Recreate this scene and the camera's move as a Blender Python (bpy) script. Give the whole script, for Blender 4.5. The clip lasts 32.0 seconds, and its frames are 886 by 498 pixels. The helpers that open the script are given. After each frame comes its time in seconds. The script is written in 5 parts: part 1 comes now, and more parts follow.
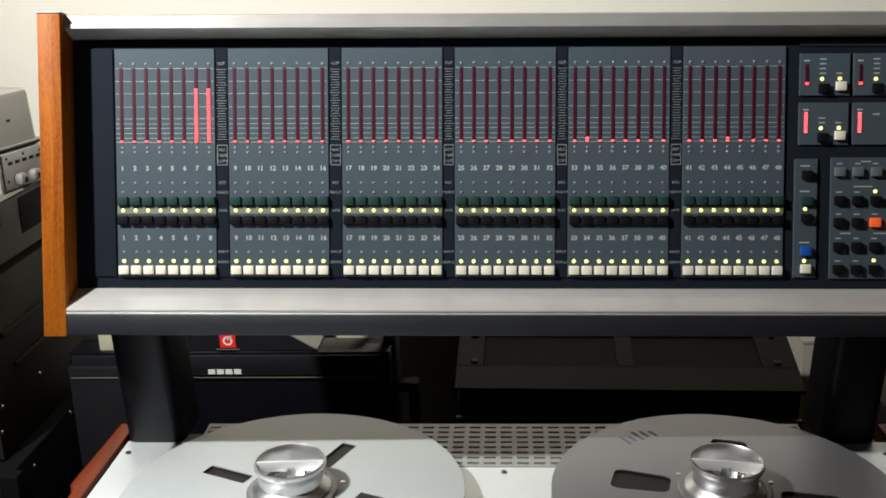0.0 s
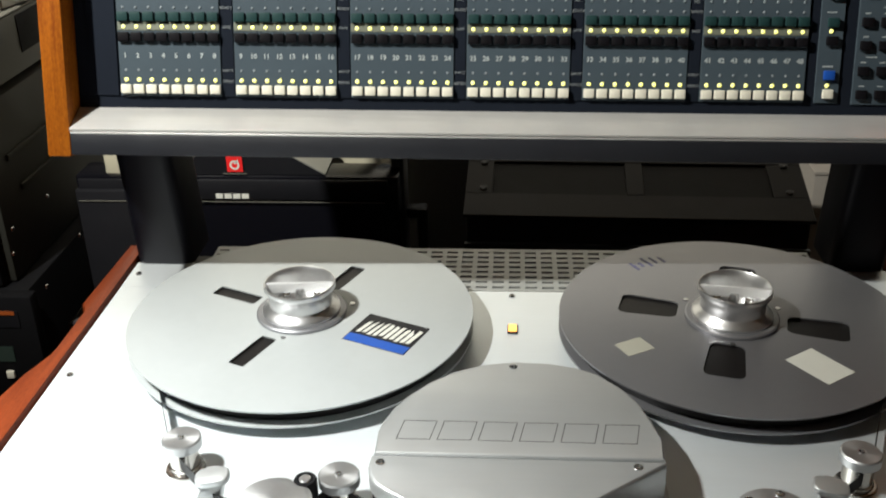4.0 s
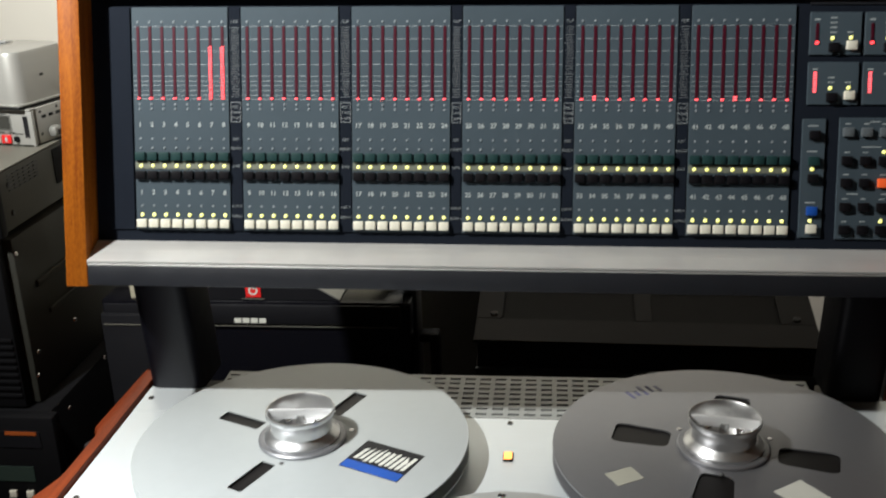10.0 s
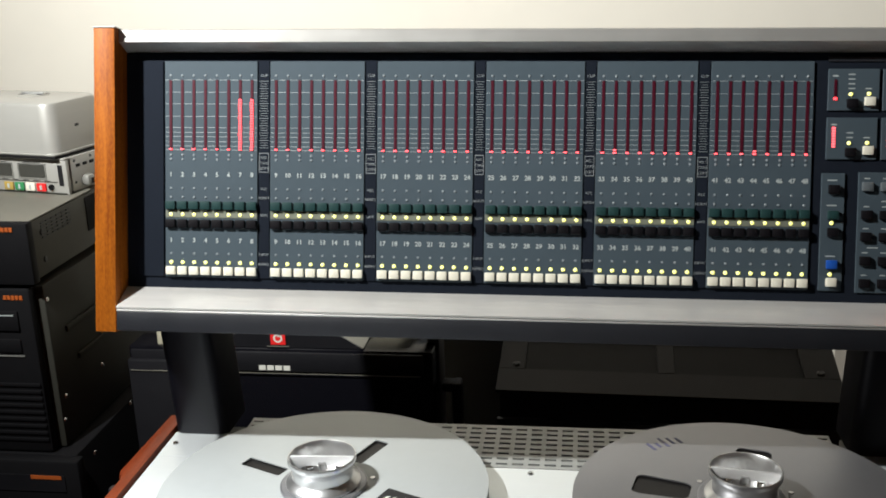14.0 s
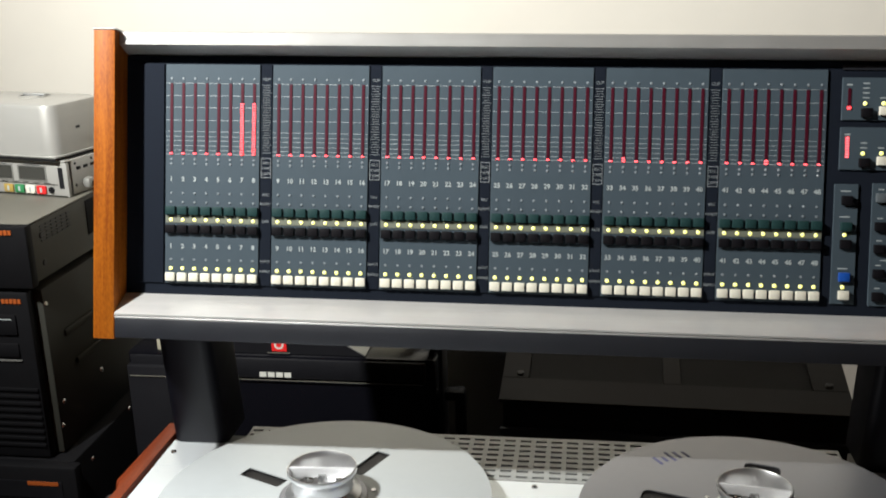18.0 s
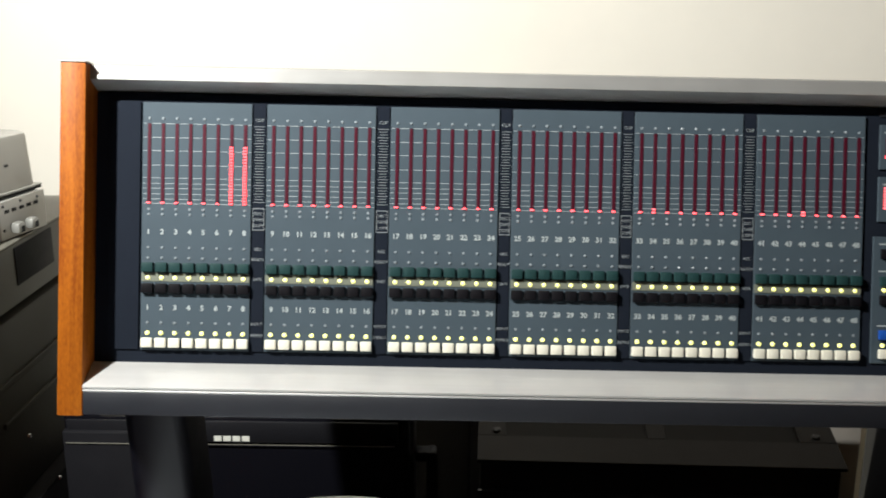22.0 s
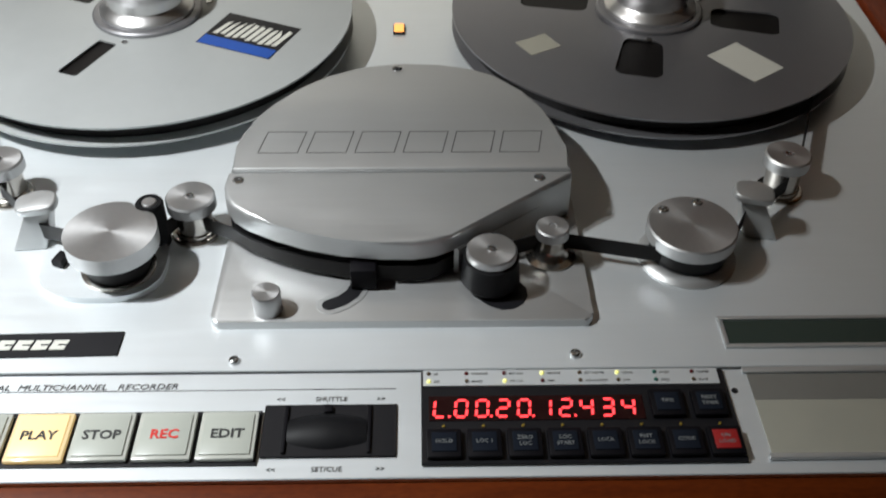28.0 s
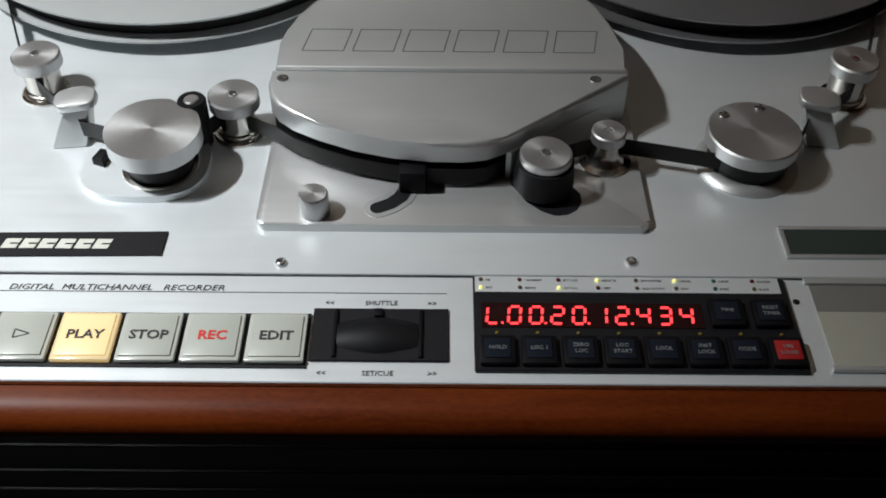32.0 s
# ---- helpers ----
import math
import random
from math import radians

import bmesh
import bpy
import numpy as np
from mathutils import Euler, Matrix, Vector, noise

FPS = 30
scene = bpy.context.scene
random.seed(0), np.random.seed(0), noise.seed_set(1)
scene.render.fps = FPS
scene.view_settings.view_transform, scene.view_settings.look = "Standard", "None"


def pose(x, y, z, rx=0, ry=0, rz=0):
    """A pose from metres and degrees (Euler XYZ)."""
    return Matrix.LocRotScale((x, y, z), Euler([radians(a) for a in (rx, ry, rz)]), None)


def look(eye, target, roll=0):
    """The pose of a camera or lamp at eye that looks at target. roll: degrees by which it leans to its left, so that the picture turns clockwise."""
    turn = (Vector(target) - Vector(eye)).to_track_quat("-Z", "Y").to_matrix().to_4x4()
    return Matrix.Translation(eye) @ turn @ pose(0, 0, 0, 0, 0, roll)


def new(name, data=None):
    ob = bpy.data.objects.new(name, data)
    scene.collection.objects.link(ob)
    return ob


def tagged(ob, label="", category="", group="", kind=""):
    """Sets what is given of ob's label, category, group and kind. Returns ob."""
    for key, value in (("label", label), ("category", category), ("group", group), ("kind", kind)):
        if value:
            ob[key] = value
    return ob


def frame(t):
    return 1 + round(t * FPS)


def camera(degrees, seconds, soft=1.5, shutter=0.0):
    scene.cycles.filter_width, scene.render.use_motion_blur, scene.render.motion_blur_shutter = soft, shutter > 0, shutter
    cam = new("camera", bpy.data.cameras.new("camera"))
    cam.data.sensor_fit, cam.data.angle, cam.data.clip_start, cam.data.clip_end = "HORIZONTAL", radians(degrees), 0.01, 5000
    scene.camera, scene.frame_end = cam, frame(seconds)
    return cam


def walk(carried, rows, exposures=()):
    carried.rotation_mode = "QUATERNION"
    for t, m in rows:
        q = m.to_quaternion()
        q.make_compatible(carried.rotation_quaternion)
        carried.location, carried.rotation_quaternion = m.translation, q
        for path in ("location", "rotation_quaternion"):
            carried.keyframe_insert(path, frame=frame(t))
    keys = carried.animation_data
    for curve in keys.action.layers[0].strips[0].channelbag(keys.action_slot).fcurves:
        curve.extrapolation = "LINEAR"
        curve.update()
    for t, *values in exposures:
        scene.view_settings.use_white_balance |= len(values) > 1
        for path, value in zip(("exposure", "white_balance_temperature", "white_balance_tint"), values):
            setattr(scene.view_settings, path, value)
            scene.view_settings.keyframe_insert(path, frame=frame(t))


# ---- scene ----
cam = camera(47.21, 32.0, soft=1.8, shutter=0.5)
PATH = [
    (0, (0.0103, -0.3740, 1.4167), (-0.1120, 1.5346, 0.8316), -1.66),
    (0.5, (0.0125, -0.3689, 1.4145), (-0.1192, 1.5391, 0.8294), -2.00),
    (1, (0.0124, -0.3676, 1.4159), (-0.1242, 1.5387, 0.8266), -1.95),
    (1.5, (0.0135, -0.3654, 1.4142), (-0.1239, 1.5390, 0.8190), -1.76),
    (2, (0.0098, -0.3664, 1.4132), (-0.1196, 1.5369, 0.8126), -1.63),
    (2.5, (0.0100, -0.3653, 1.4176), (-0.1123, 1.5229, 0.7696), -1.08),
    (3, (0.0083, -0.3621, 1.4123), (-0.1123, 1.4879, 0.6622), -1.21),
    (3.5, (0.0070, -0.3606, 1.4068), (-0.1187, 1.4501, 0.5668), -1.31),
    (4, (0.0054, -0.3614, 1.4028), (-0.1294, 1.4236, 0.5108), -1.33),
    (4.5, (0.0301, -0.3703, 1.3929), (-0.1682, 1.3750, 0.4367), -1.14),
    (6.5, (0.1813, -0.3500, 1.3839), (-0.1121, 1.3002, 0.2927), -0.40),
    (7, (0.1627, -0.3623, 1.3937), (-0.1068, 1.3076, 0.3266), 1.08),
    (7.2, (0.1444, -0.3702, 1.3909), (-0.0923, 1.3092, 0.3308), 1.91),
    (7.5, (0.1163, -0.3724, 1.4043), (-0.1303, 1.3012, 0.3374), 1.96),
    (8, (0.0818, -0.3892, 1.4059), (-0.2160, 1.2701, 0.3298), 0.53),
    (8.5, (0.0557, -0.3971, 1.4066), (-0.2375, 1.2748, 0.3488), -0.55),
    (9, (0.0486, -0.3764, 1.4148), (-0.2054, 1.3382, 0.4169), -1.19),
    (9.5, (0.0478, -0.3890, 1.4188), (-0.2151, 1.4353, 0.6423), -2.12),
    (10, (0.0564, -0.3875, 1.4303), (-0.1634, 1.4806, 0.7508), -2.04),
    (10.5, (0.0621, -0.3922, 1.4369), (-0.1274, 1.5028, 0.8259), -1.68),
    (11, (0.0649, -0.3959, 1.4393), (-0.1088, 1.5085, 0.8536), -1.76),
    (11.5, (0.0685, -0.4045, 1.4391), (-0.1225, 1.5032, 0.8697), -2.04),
    (12, (0.0666, -0.4067, 1.4386), (-0.1576, 1.4969, 0.8677), -2.07),
    (12.5, (0.0629, -0.4041, 1.4400), (-0.1818, 1.4928, 0.8551), -2.00),
    (13, (0.0612, -0.4003, 1.4388), (-0.1886, 1.4940, 0.8478), -1.94),
    (13.5, (0.0641, -0.4012, 1.4375), (-0.2029, 1.4912, 0.8480), -2.03),
    (14, (0.0624, -0.4020, 1.4346), (-0.2091, 1.4916, 0.8509), -1.95),
    (14.5, (0.0594, -0.3989, 1.4370), (-0.2150, 1.4919, 0.8456), -1.80),
    (16.5, (0.0572, -0.3880, 1.4369), (-0.2127, 1.4983, 0.8294), -1.27),
    (17, (0.0598, -0.3852, 1.4346), (-0.2027, 1.5021, 0.8273), -1.23),
    (17.5, (0.0608, -0.3830, 1.4341), (-0.1981, 1.5056, 0.8291), -1.16),
    (18, (0.0583, -0.3814, 1.4339), (-0.2195, 1.5133, 0.8568), -1.49),
    (18.5, (0.0134, -0.3516, 1.4373), (-0.1833, 1.5651, 0.9013), -0.51),
    (19, (-0.0309, -0.3247, 1.4399), (-0.2482, 1.5814, 0.8748), -1.34),
    (19.5, (-0.0596, -0.3084, 1.4336), (-0.2958, 1.5963, 0.8714), -1.29),
    (20, (-0.0808, -0.2990, 1.4316), (-0.3087, 1.6077, 0.8726), -1.09),
    (20.5, (-0.0932, -0.2935, 1.4283), (-0.3021, 1.6200, 0.8853), -0.88),
    (21, (-0.0935, -0.2862, 1.4306), (-0.2741, 1.6346, 0.9036), -0.47),
    (21.5, (-0.0871, -0.2843, 1.4320), (-0.2171, 1.6427, 0.9125), -0.22),
    (22, (-0.0779, -0.2898, 1.4330), (-0.1343, 1.6404, 0.9120), -0.00),
    (22.5, (-0.0676, -0.2991, 1.4343), (-0.0570, 1.6332, 0.9187), -0.12),
    (23, (-0.0519, -0.3043, 1.4334), (0.0907, 1.6203, 0.9081), -0.17),
    (23.5, (-0.0196, -0.3013, 1.4345), (0.2621, 1.6062, 0.9035), -0.32),
    (24, (0.0088, -0.3000, 1.4304), (0.3386, 1.5943, 0.8799), 0.07),
    (24.5, (0.0225, -0.2907, 1.4290), (0.3818, 1.5876, 0.8434), 0.18),
    (25, (0.0306, -0.2893, 1.4204), (0.3582, 1.5781, 0.7837), 0.25),
    (25.5, (0.0351, -0.2976, 1.4168), (0.3432, 1.5538, 0.7257), 0.31),
    (26, (0.0392, -0.2901, 1.3947), (0.2953, 1.4848, 0.5092), 0.12),
    (26.5, (0.0319, -0.2895, 1.3624), (0.2086, 1.4160, 0.3328), 0.80),
    (28.5, (0.0219, -0.2518, 1.3038), (0.0490, 1.1878, -0.0844), 0.34),
    (29, (0.0173, -0.2426, 1.2970), (0.0301, 1.1579, -0.1307), 0.04),
    (29.5, (0.0179, -0.2465, 1.2897), (0.0101, 1.1450, -0.1469), -0.33),
    (30, (0.0105, -0.2539, 1.2842), (-0.0060, 1.1231, -0.1662), -0.34),
    (30.5, (0.0084, -0.2514, 1.2837), (0.0003, 1.1099, -0.1815), 0.04),
    (31, (0.0100, -0.2524, 1.2839), (0.0124, 1.1182, -0.1726), 0.29),
    (31.5, (0.0096, -0.2555, 1.2855), (0.0181, 1.1250, -0.1616), 0.39),
    (32, (0.0050, -0.2572, 1.2908), (0.0136, 1.1303, -0.1497), 0.70),
]
EXPOSE = [
    (0.0, -0.40, 6250, 12), (2.2, -0.40, 6250, 12), (4.0, -0.30, 6400, 10), (6.5, -0.85, 6230, 9), (8.3, -0.98, 6230, 9), (9.0, -1.15, 6260, 9), (9.5, -0.75, 6300, 10), (10.2, -0.42, 6200, 11), (11.0, -0.35, 6200, 11),
    (18.0, -0.2, 6200, 12), (20.0, -0.15, 6200, 12), (22.0, -0.05, 6200, 11), (24.0, -0.12, 6230, 14), (25.0, 0.03, 6150, 15), (26.2, 0.22, 6050, 12), (28.5, -1.19, 6250, 13), (32.0, -1.27, 6250, 13),
]
walk(cam, [(t, look(eye, target, roll)) for t, eye, target, roll in PATH], EXPOSE)

# ---------- light ----------
world = bpy.data.worlds.new("world")
scene.world = world
world.use_nodes = True
world.node_tree.nodes["Background"].inputs[0].default_value = (0.5, 0.42, 0.34, 1)
world.node_tree.nodes["Background"].inputs[1].default_value = 0.005


def lamp(name, kind, energy, color, m, **more):
    data = bpy.data.lights.new(name, kind)
    data.energy, data.color = energy, color
    for key, value in more.items():
        if key == "radius":
            data.shadow_soft_size = value
        elif key == "spot":
            data.spot_size = radians(value)
        elif key == "blend":
            data.spot_blend = value
        elif key == "size":
            data.size = value
    ob = new(name, data)
    ob.matrix_world = m
    return ob


# two unseen spots above the deck: one towards the meters and the wall, one down on it
# one lamp read from the shadows, split in two to balance wall and deck
WALL_SPOT, DECK_SPOT = (-0.92, 0.05, 2.14), (-0.73, 0.18, 1.87)
lamp("wall_spot", "SPOT", 285, (0.99, 0.975, 0.89), look(WALL_SPOT, (-0.12, 1.60, 1.52)), radius=0.022, spot=122, blend=1.0)
lamp("deck_spot", "SPOT", 176, (0.97, 1.0, 0.965), look(DECK_SPOT, (-0.40, 0.04, 0.85)), radius=0.022, spot=70, blend=1.0)

# ---------- materials ----------
MATS = {}


def mat(name, color, rough=0.5, metal=0.0, vary=0.08, scale=30.0, bump=0.0, stretch=(1, 1, 1), coat=0.0, emit=None, power=0.0, fine=None, spec=0.5, rvary=0.1):
    """A procedural surface: colour and gloss vary at two scales, with a fine relief."""
    m = bpy.data.materials.new(name)
    m.use_nodes = True
    nt = m.node_tree
    p = nt.nodes["Principled BSDF"]
    p.inputs["Metallic"].default_value = metal
    p.inputs["Roughness"].default_value = rough
    p.inputs["Coat Weight"].default_value = coat
    p.inputs["Specular IOR Level"].default_value = spec
    p.inputs["Base Color"].default_value = (*color, 1)
    if emit:
        p.inputs["Emission Color"].default_value = (*emit, 1)
        p.inputs["Emission Strength"].default_value = power
    if vary or bump:
        tc = nt.nodes.new("ShaderNodeTexCoord")
        mp = nt.nodes.new("ShaderNodeMapping")
        mp.inputs["Scale"].default_value = stretch
        nt.links.new(tc.outputs["Object"], mp.inputs["Vector"])
        a = nt.nodes.new("ShaderNodeTexNoise")
        a.inputs["Scale"].default_value, a.inputs["Detail"].default_value = scale, 6
        b = nt.nodes.new("ShaderNodeTexNoise")
        b.inputs["Scale"].default_value, b.inputs["Detail"].default_value = scale * 0.12, 3
        nt.links.new(mp.outputs[0], a.inputs["Vector"])
        nt.links.new(tc.outputs["Object"], b.inputs["Vector"])
        add = nt.nodes.new("ShaderNodeMath")
        add.operation = "ADD"
        nt.links.new(a.outputs[0], add.inputs[0])
        nt.links.new(b.outputs[0], add.inputs[1])
        ramp = nt.nodes.new("ShaderNodeMapRange")
        ramp.inputs["From Min"].default_value, ramp.inputs["From Max"].default_value = 0.6, 1.4
        ramp.inputs["To Min"].default_value, ramp.inputs["To Max"].default_value = 1 - vary, 1 + vary
        nt.links.new(add.outputs[0], ramp.inputs["Value"])
        mul = nt.nodes.new("ShaderNodeVectorMath")
        mul.operation = "SCALE"
        mul.inputs[0].default_value = color
        nt.links.new(ramp.outputs[0], mul.inputs["Scale"])
        nt.links.new(mul.outputs[0], p.inputs["Base Color"])
        rr = nt.nodes.new("ShaderNodeMapRange")
        rr.inputs["From Min"].default_value, rr.inputs["From Max"].default_value = 0.6, 1.4
        rr.inputs["To Min"].default_value, rr.inputs["To Max"].default_value = rough * (1 - rvary), min(1, rough * (1 + rvary))
        nt.links.new(add.outputs[0], rr.inputs["Value"])
        nt.links.new(rr.outputs[0], p.inputs["Roughness"])
        if bump:
            bp = nt.nodes.new("ShaderNodeBump")
            bp.inputs["Strength"].default_value, bp.inputs["Distance"].default_value = bump, 0.001
            nt.links.new(a.outputs[0], bp.inputs["Height"])
            nt.links.new(bp.outputs[0], p.inputs["Normal"])
    MATS[name] = m
    return m


def wood_mat(name, light, dark, axis, rough=0.3, coat=0.25):
    """Varnished veneer with long fibres along one axis."""
    m = bpy.data.materials.new(name)
    m.use_nodes = True
    nt = m.node_tree
    p = nt.nodes["Principled BSDF"]
    tc = nt.nodes.new("ShaderNodeTexCoord")
    mp = nt.nodes.new("ShaderNodeMapping")
    s = [60.0, 60.0, 60.0]
    s[axis] = 4.0
    mp.inputs["Scale"].default_value = s
    nt.links.new(tc.outputs["Object"], mp.inputs["Vector"])
    a = nt.nodes.new("ShaderNodeTexNoise")
    a.inputs["Scale"].default_value, a.inputs["Detail"].default_value, a.inputs["Distortion"].default_value = 2.0, 8, 0.6
    nt.links.new(mp.outputs[0], a.inputs["Vector"])
    b = nt.nodes.new("ShaderNodeTexNoise")
    b.inputs["Scale"].default_value = 6.0
    nt.links.new(tc.outputs["Object"], b.inputs["Vector"])
    mix = nt.nodes.new("ShaderNodeMath")
    mix.operation = "MULTIPLY_ADD"
    mix.inputs[1].default_value = 0.7
    nt.links.new(a.outputs[0], mix.inputs[0])
    half = nt.nodes.new("ShaderNodeMath")
    half.operation = "MULTIPLY"
    half.inputs[1].default_value = 0.35
    nt.links.new(b.outputs[0], half.inputs[0])
    nt.links.new(half.outputs[0], mix.inputs[2])
    fl = nt.nodes.new("ShaderNodeTexNoise")
    fl.inputs["Scale"].default_value, fl.inputs["Detail"].default_value = 5.0, 4
    mq = nt.nodes.new("ShaderNodeMapping")
    fs = [110.0, 110.0, 110.0]
    fs[axis] = 40.0
    mq.inputs["Scale"].default_value = fs
    nt.links.new(tc.outputs["Object"], mq.inputs["Vector"])
    nt.links.new(mq.outputs[0], fl.inputs["Vector"])
    fleck = nt.nodes.new("ShaderNodeMath")
    fleck.operation = "MULTIPLY_ADD"
    fleck.inputs[1].default_value = 0.45
    nt.links.new(fl.outputs[0], fleck.inputs[0])
    fine_sum = nt.nodes.new("ShaderNodeMath")
    fine_sum.operation = "ADD"
    fine_sum.inputs[1].default_value = -0.225
    nt.links.new(mix.outputs[0], fine_sum.inputs[0])
    nt.links.new(fine_sum.outputs[0], fleck.inputs[2])
    mix = fleck
    ramp = nt.nodes.new("ShaderNodeValToRGB")
    ramp.color_ramp.elements[0].position, ramp.color_ramp.elements[1].position = 0.36, 0.66
    ramp.color_ramp.elements[0].color, ramp.color_ramp.elements[1].color = (*dark, 1), (*light, 1)
    nt.links.new(mix.outputs[0], ramp.inputs[0])
    nt.links.new(ramp.outputs[0], p.inputs["Base Color"])
    p.inputs["Roughness"].default_value = rough
    p.inputs["Coat Weight"].default_value = coat
    p.inputs["Coat Roughness"].default_value = 0.25
    p.inputs["Specular IOR Level"].default_value = 0.14
    bp = nt.nodes.new("ShaderNodeBump")
    bp.inputs["Strength"].default_value, bp.inputs["Distance"].default_value = 0.12, 0.0006
    nt.links.new(a.outputs[0], bp.inputs["Height"])
    nt.links.new(bp.outputs[0], p.inputs["Normal"])
    MATS[name] = m
    return m


M_DECK = mat("satin_aluminium", (0.78, 0.82, 0.84), 0.44, 0.55, 0.02, 240, 0.02, (0.05, 1, 1))
M_COVER = mat("cover_aluminium", (0.56, 0.57, 0.57), 0.40, 0.7, 0.03, 300, 0.05, (0.04, 1, 1))
# darker than the deck to carry the meter bridge's shade on the grille
M_GRILLE = mat("shaded_grille_aluminium", (0.36, 0.37, 0.36), 0.55, 0.3, 0.03, 200, 0.02)
M_ENGRAVED = mat("engraved_line", (0.13, 0.13, 0.13), 0.5, 0.5, 0.05, 80)
M_FLANGE = mat("reel_aluminium", (0.42, 0.44, 0.44), 0.50, 0.25, 0.03, 120, 0.02)
M_FLANGE2 = mat("dull_reel_aluminium", (0.285, 0.285, 0.30), 0.40, 0.72, 0.04, 120, 0.02)
M_CLAMP = mat("polished_aluminium", (0.74, 0.74, 0.74), 0.33, 0.95, 0.04, 300, 0.0, rvary=0.03)
M_BAR = mat("satin_aluminium_bar", (0.82, 0.82, 0.82), 0.5, 0.5, 0.04, 300, 0.0)
M_TURNED = mat("turned_aluminium", (0.52, 0.52, 0.52), 0.42, 0.85, 0.04, 300, 0.0)
turned = M_TURNED.node_tree
tangent = turned.nodes.new("ShaderNodeTangent")
tangent.direction_type, tangent.axis = "RADIAL", "Z"
turned.links.new(tangent.outputs[0], turned.nodes["Principled BSDF"].inputs["Tangent"])
turned.nodes["Principled BSDF"].inputs["Anisotropic"].default_value = 0.6
M_CHROME = mat("dark_chrome", (0.56, 0.53, 0.49), 0.22, 1.0, 0.04, 60, 0)
M_STEEL = mat("screw_steel", (0.55, 0.55, 0.55), 0.22, 1.0, 0.03, 80, 0)
M_RAIL = mat("rail_aluminium", (0.54, 0.53, 0.51), 0.40, 0.65, 0.04, 300, 0.05, (0.03, 1, 1))
M_LEDGE = mat("ledge_aluminium", (0.77, 0.76, 0.74), 0.40, 0.64, 0.05, 300, 0.05, (0.03, 1, 1))
M_BLACK = mat("black_paint", (0.008, 0.008, 0.010), 0.45, 0, 0.1, 200, 0.05, spec=0.35)
M_GEARBLACK = mat("matt_black_front", (0.005, 0.005, 0.006), 0.7, 0, 0.1, 60, 0.03, spec=0.12)
M_LEG = mat("matt_black_leg", (0.005, 0.005, 0.008), 0.5, 0, 0.15, 40, 0.05, spec=0.15)
M_FASCIA = mat("charcoal_paint", (0.015, 0.016, 0.020), 0.42, 0, 0.08, 300, 0.06)
M_NAVY = mat("blue_black_panel", (0.011, 0.014, 0.021), 0.7, 0, 0.08, 200, 0.03, spec=0.03)
M_GREY = mat("slate_grey_panel", (0.051, 0.070, 0.086), 0.6, 0, 0.05, 90, 0.03, spec=0.2)
M_PRINT = mat("white_print", (0.36, 0.40, 0.40), 0.6, 0, 0)
M_FAINT = mat("faint_print", (0.21, 0.23, 0.24), 0.6, 0, 0)
M_INK = mat("black_ink", (0.03, 0.03, 0.03), 0.6, 0, 0)
M_REDINK = mat("red_ink", (0.62, 0.03, 0.02), 0.6, 0, 0)
M_METER = mat("dark_red_lens", (0.055, 0.003, 0.012), 0.35, 0, 0)
M_RED = mat("red_segment_lit", (0.6, 0.02, 0.02), 0.4, 0, 0, emit=(1.0, 0.05, 0.055), power=5.0)
M_SEG = mat("level_segment_lit", (0.6, 0.02, 0.02), 0.4, 0, 0, emit=(1.0, 0.11, 0.12), power=4.5)
M_LED = mat("yellow_led_lit", (0.8, 0.75, 0.4), 0.4, 0, 0, emit=(0.97, 0.95, 0.20), power=1.6)
M_LEDGLOW = mat("led_glow_strip", (0.16, 0.17, 0.13), 0.5, 0, 0.05, 60)
M_DOT = mat("unlit_led", (0.21, 0.24, 0.26), 0.3, 0, 0)
M_WHITEKEY = mat("ivory_key", (0.72, 0.69, 0.58), 0.45, 0, 0.04, 60)
M_GREENKEY = mat("dark_green_key", (0.010, 0.034, 0.034), 0.6, 0, 0.08, 60, spec=0.2)
M_BLACKKEY = mat("black_key", (0.0045, 0.004, 0.0055), 0.6, 0, 0.1, 60, spec=0.12)
M_GREYKEY = mat("grey_key", (0.10, 0.115, 0.125), 0.45, 0, 0.08, 60)
M_BLUEKEY = mat("blue_key", (0.01, 0.07, 0.35), 0.4, 0, 0.08, 60)
M_ORANGEKEY = mat("orange_key_lit", (0.75, 0.10, 0.02), 0.4, 0, 0, emit=(1, 0.14, 0.03), power=0.35)
M_REDKEY = mat("red_key", (0.70, 0.02, 0.02), 0.4, 0, 0.05, 60)
M_REDCAP = mat("dark_red_cap", (0.32, 0.012, 0.012), 0.5, 0, 0.05, 60)
M_LOCPRINT = mat("grey_print", (0.20, 0.21, 0.21), 0.6, 0, 0)
M_REDKEYLIT = mat("red_key_lit", (0.75, 0.02, 0.02), 0.4, 0, 0, emit=(1, 0.03, 0.03), power=0.45)
M_TAPE = mat("oxide_tape", (0.008, 0.007, 0.007), 0.45, 0, 0.1, 120, spec=0.25)
M_RUBBER = mat("black_rubber", (0.006, 0.006, 0.007), 0.55, 0, 0.1, 80, 0.03, spec=0.2)
M_WOODV = wood_mat("upright_veneer", (0.35, 0.103, 0.006), (0.19, 0.043, 0.003), 2, 0.5, 0.0)
M_WOODY = wood_mat("side_rail_veneer", (0.200, 0.036, 0.008), (0.120, 0.019, 0.004), 1, 0.45, 0.05)
# left end's veneer again, with the right side's redder light in its colour
M_WOODWARM = wood_mat("warm_lit_veneer", (0.31, 0.052, 0.003), (0.18, 0.024, 0.0015), 2, 0.5, 0.0)
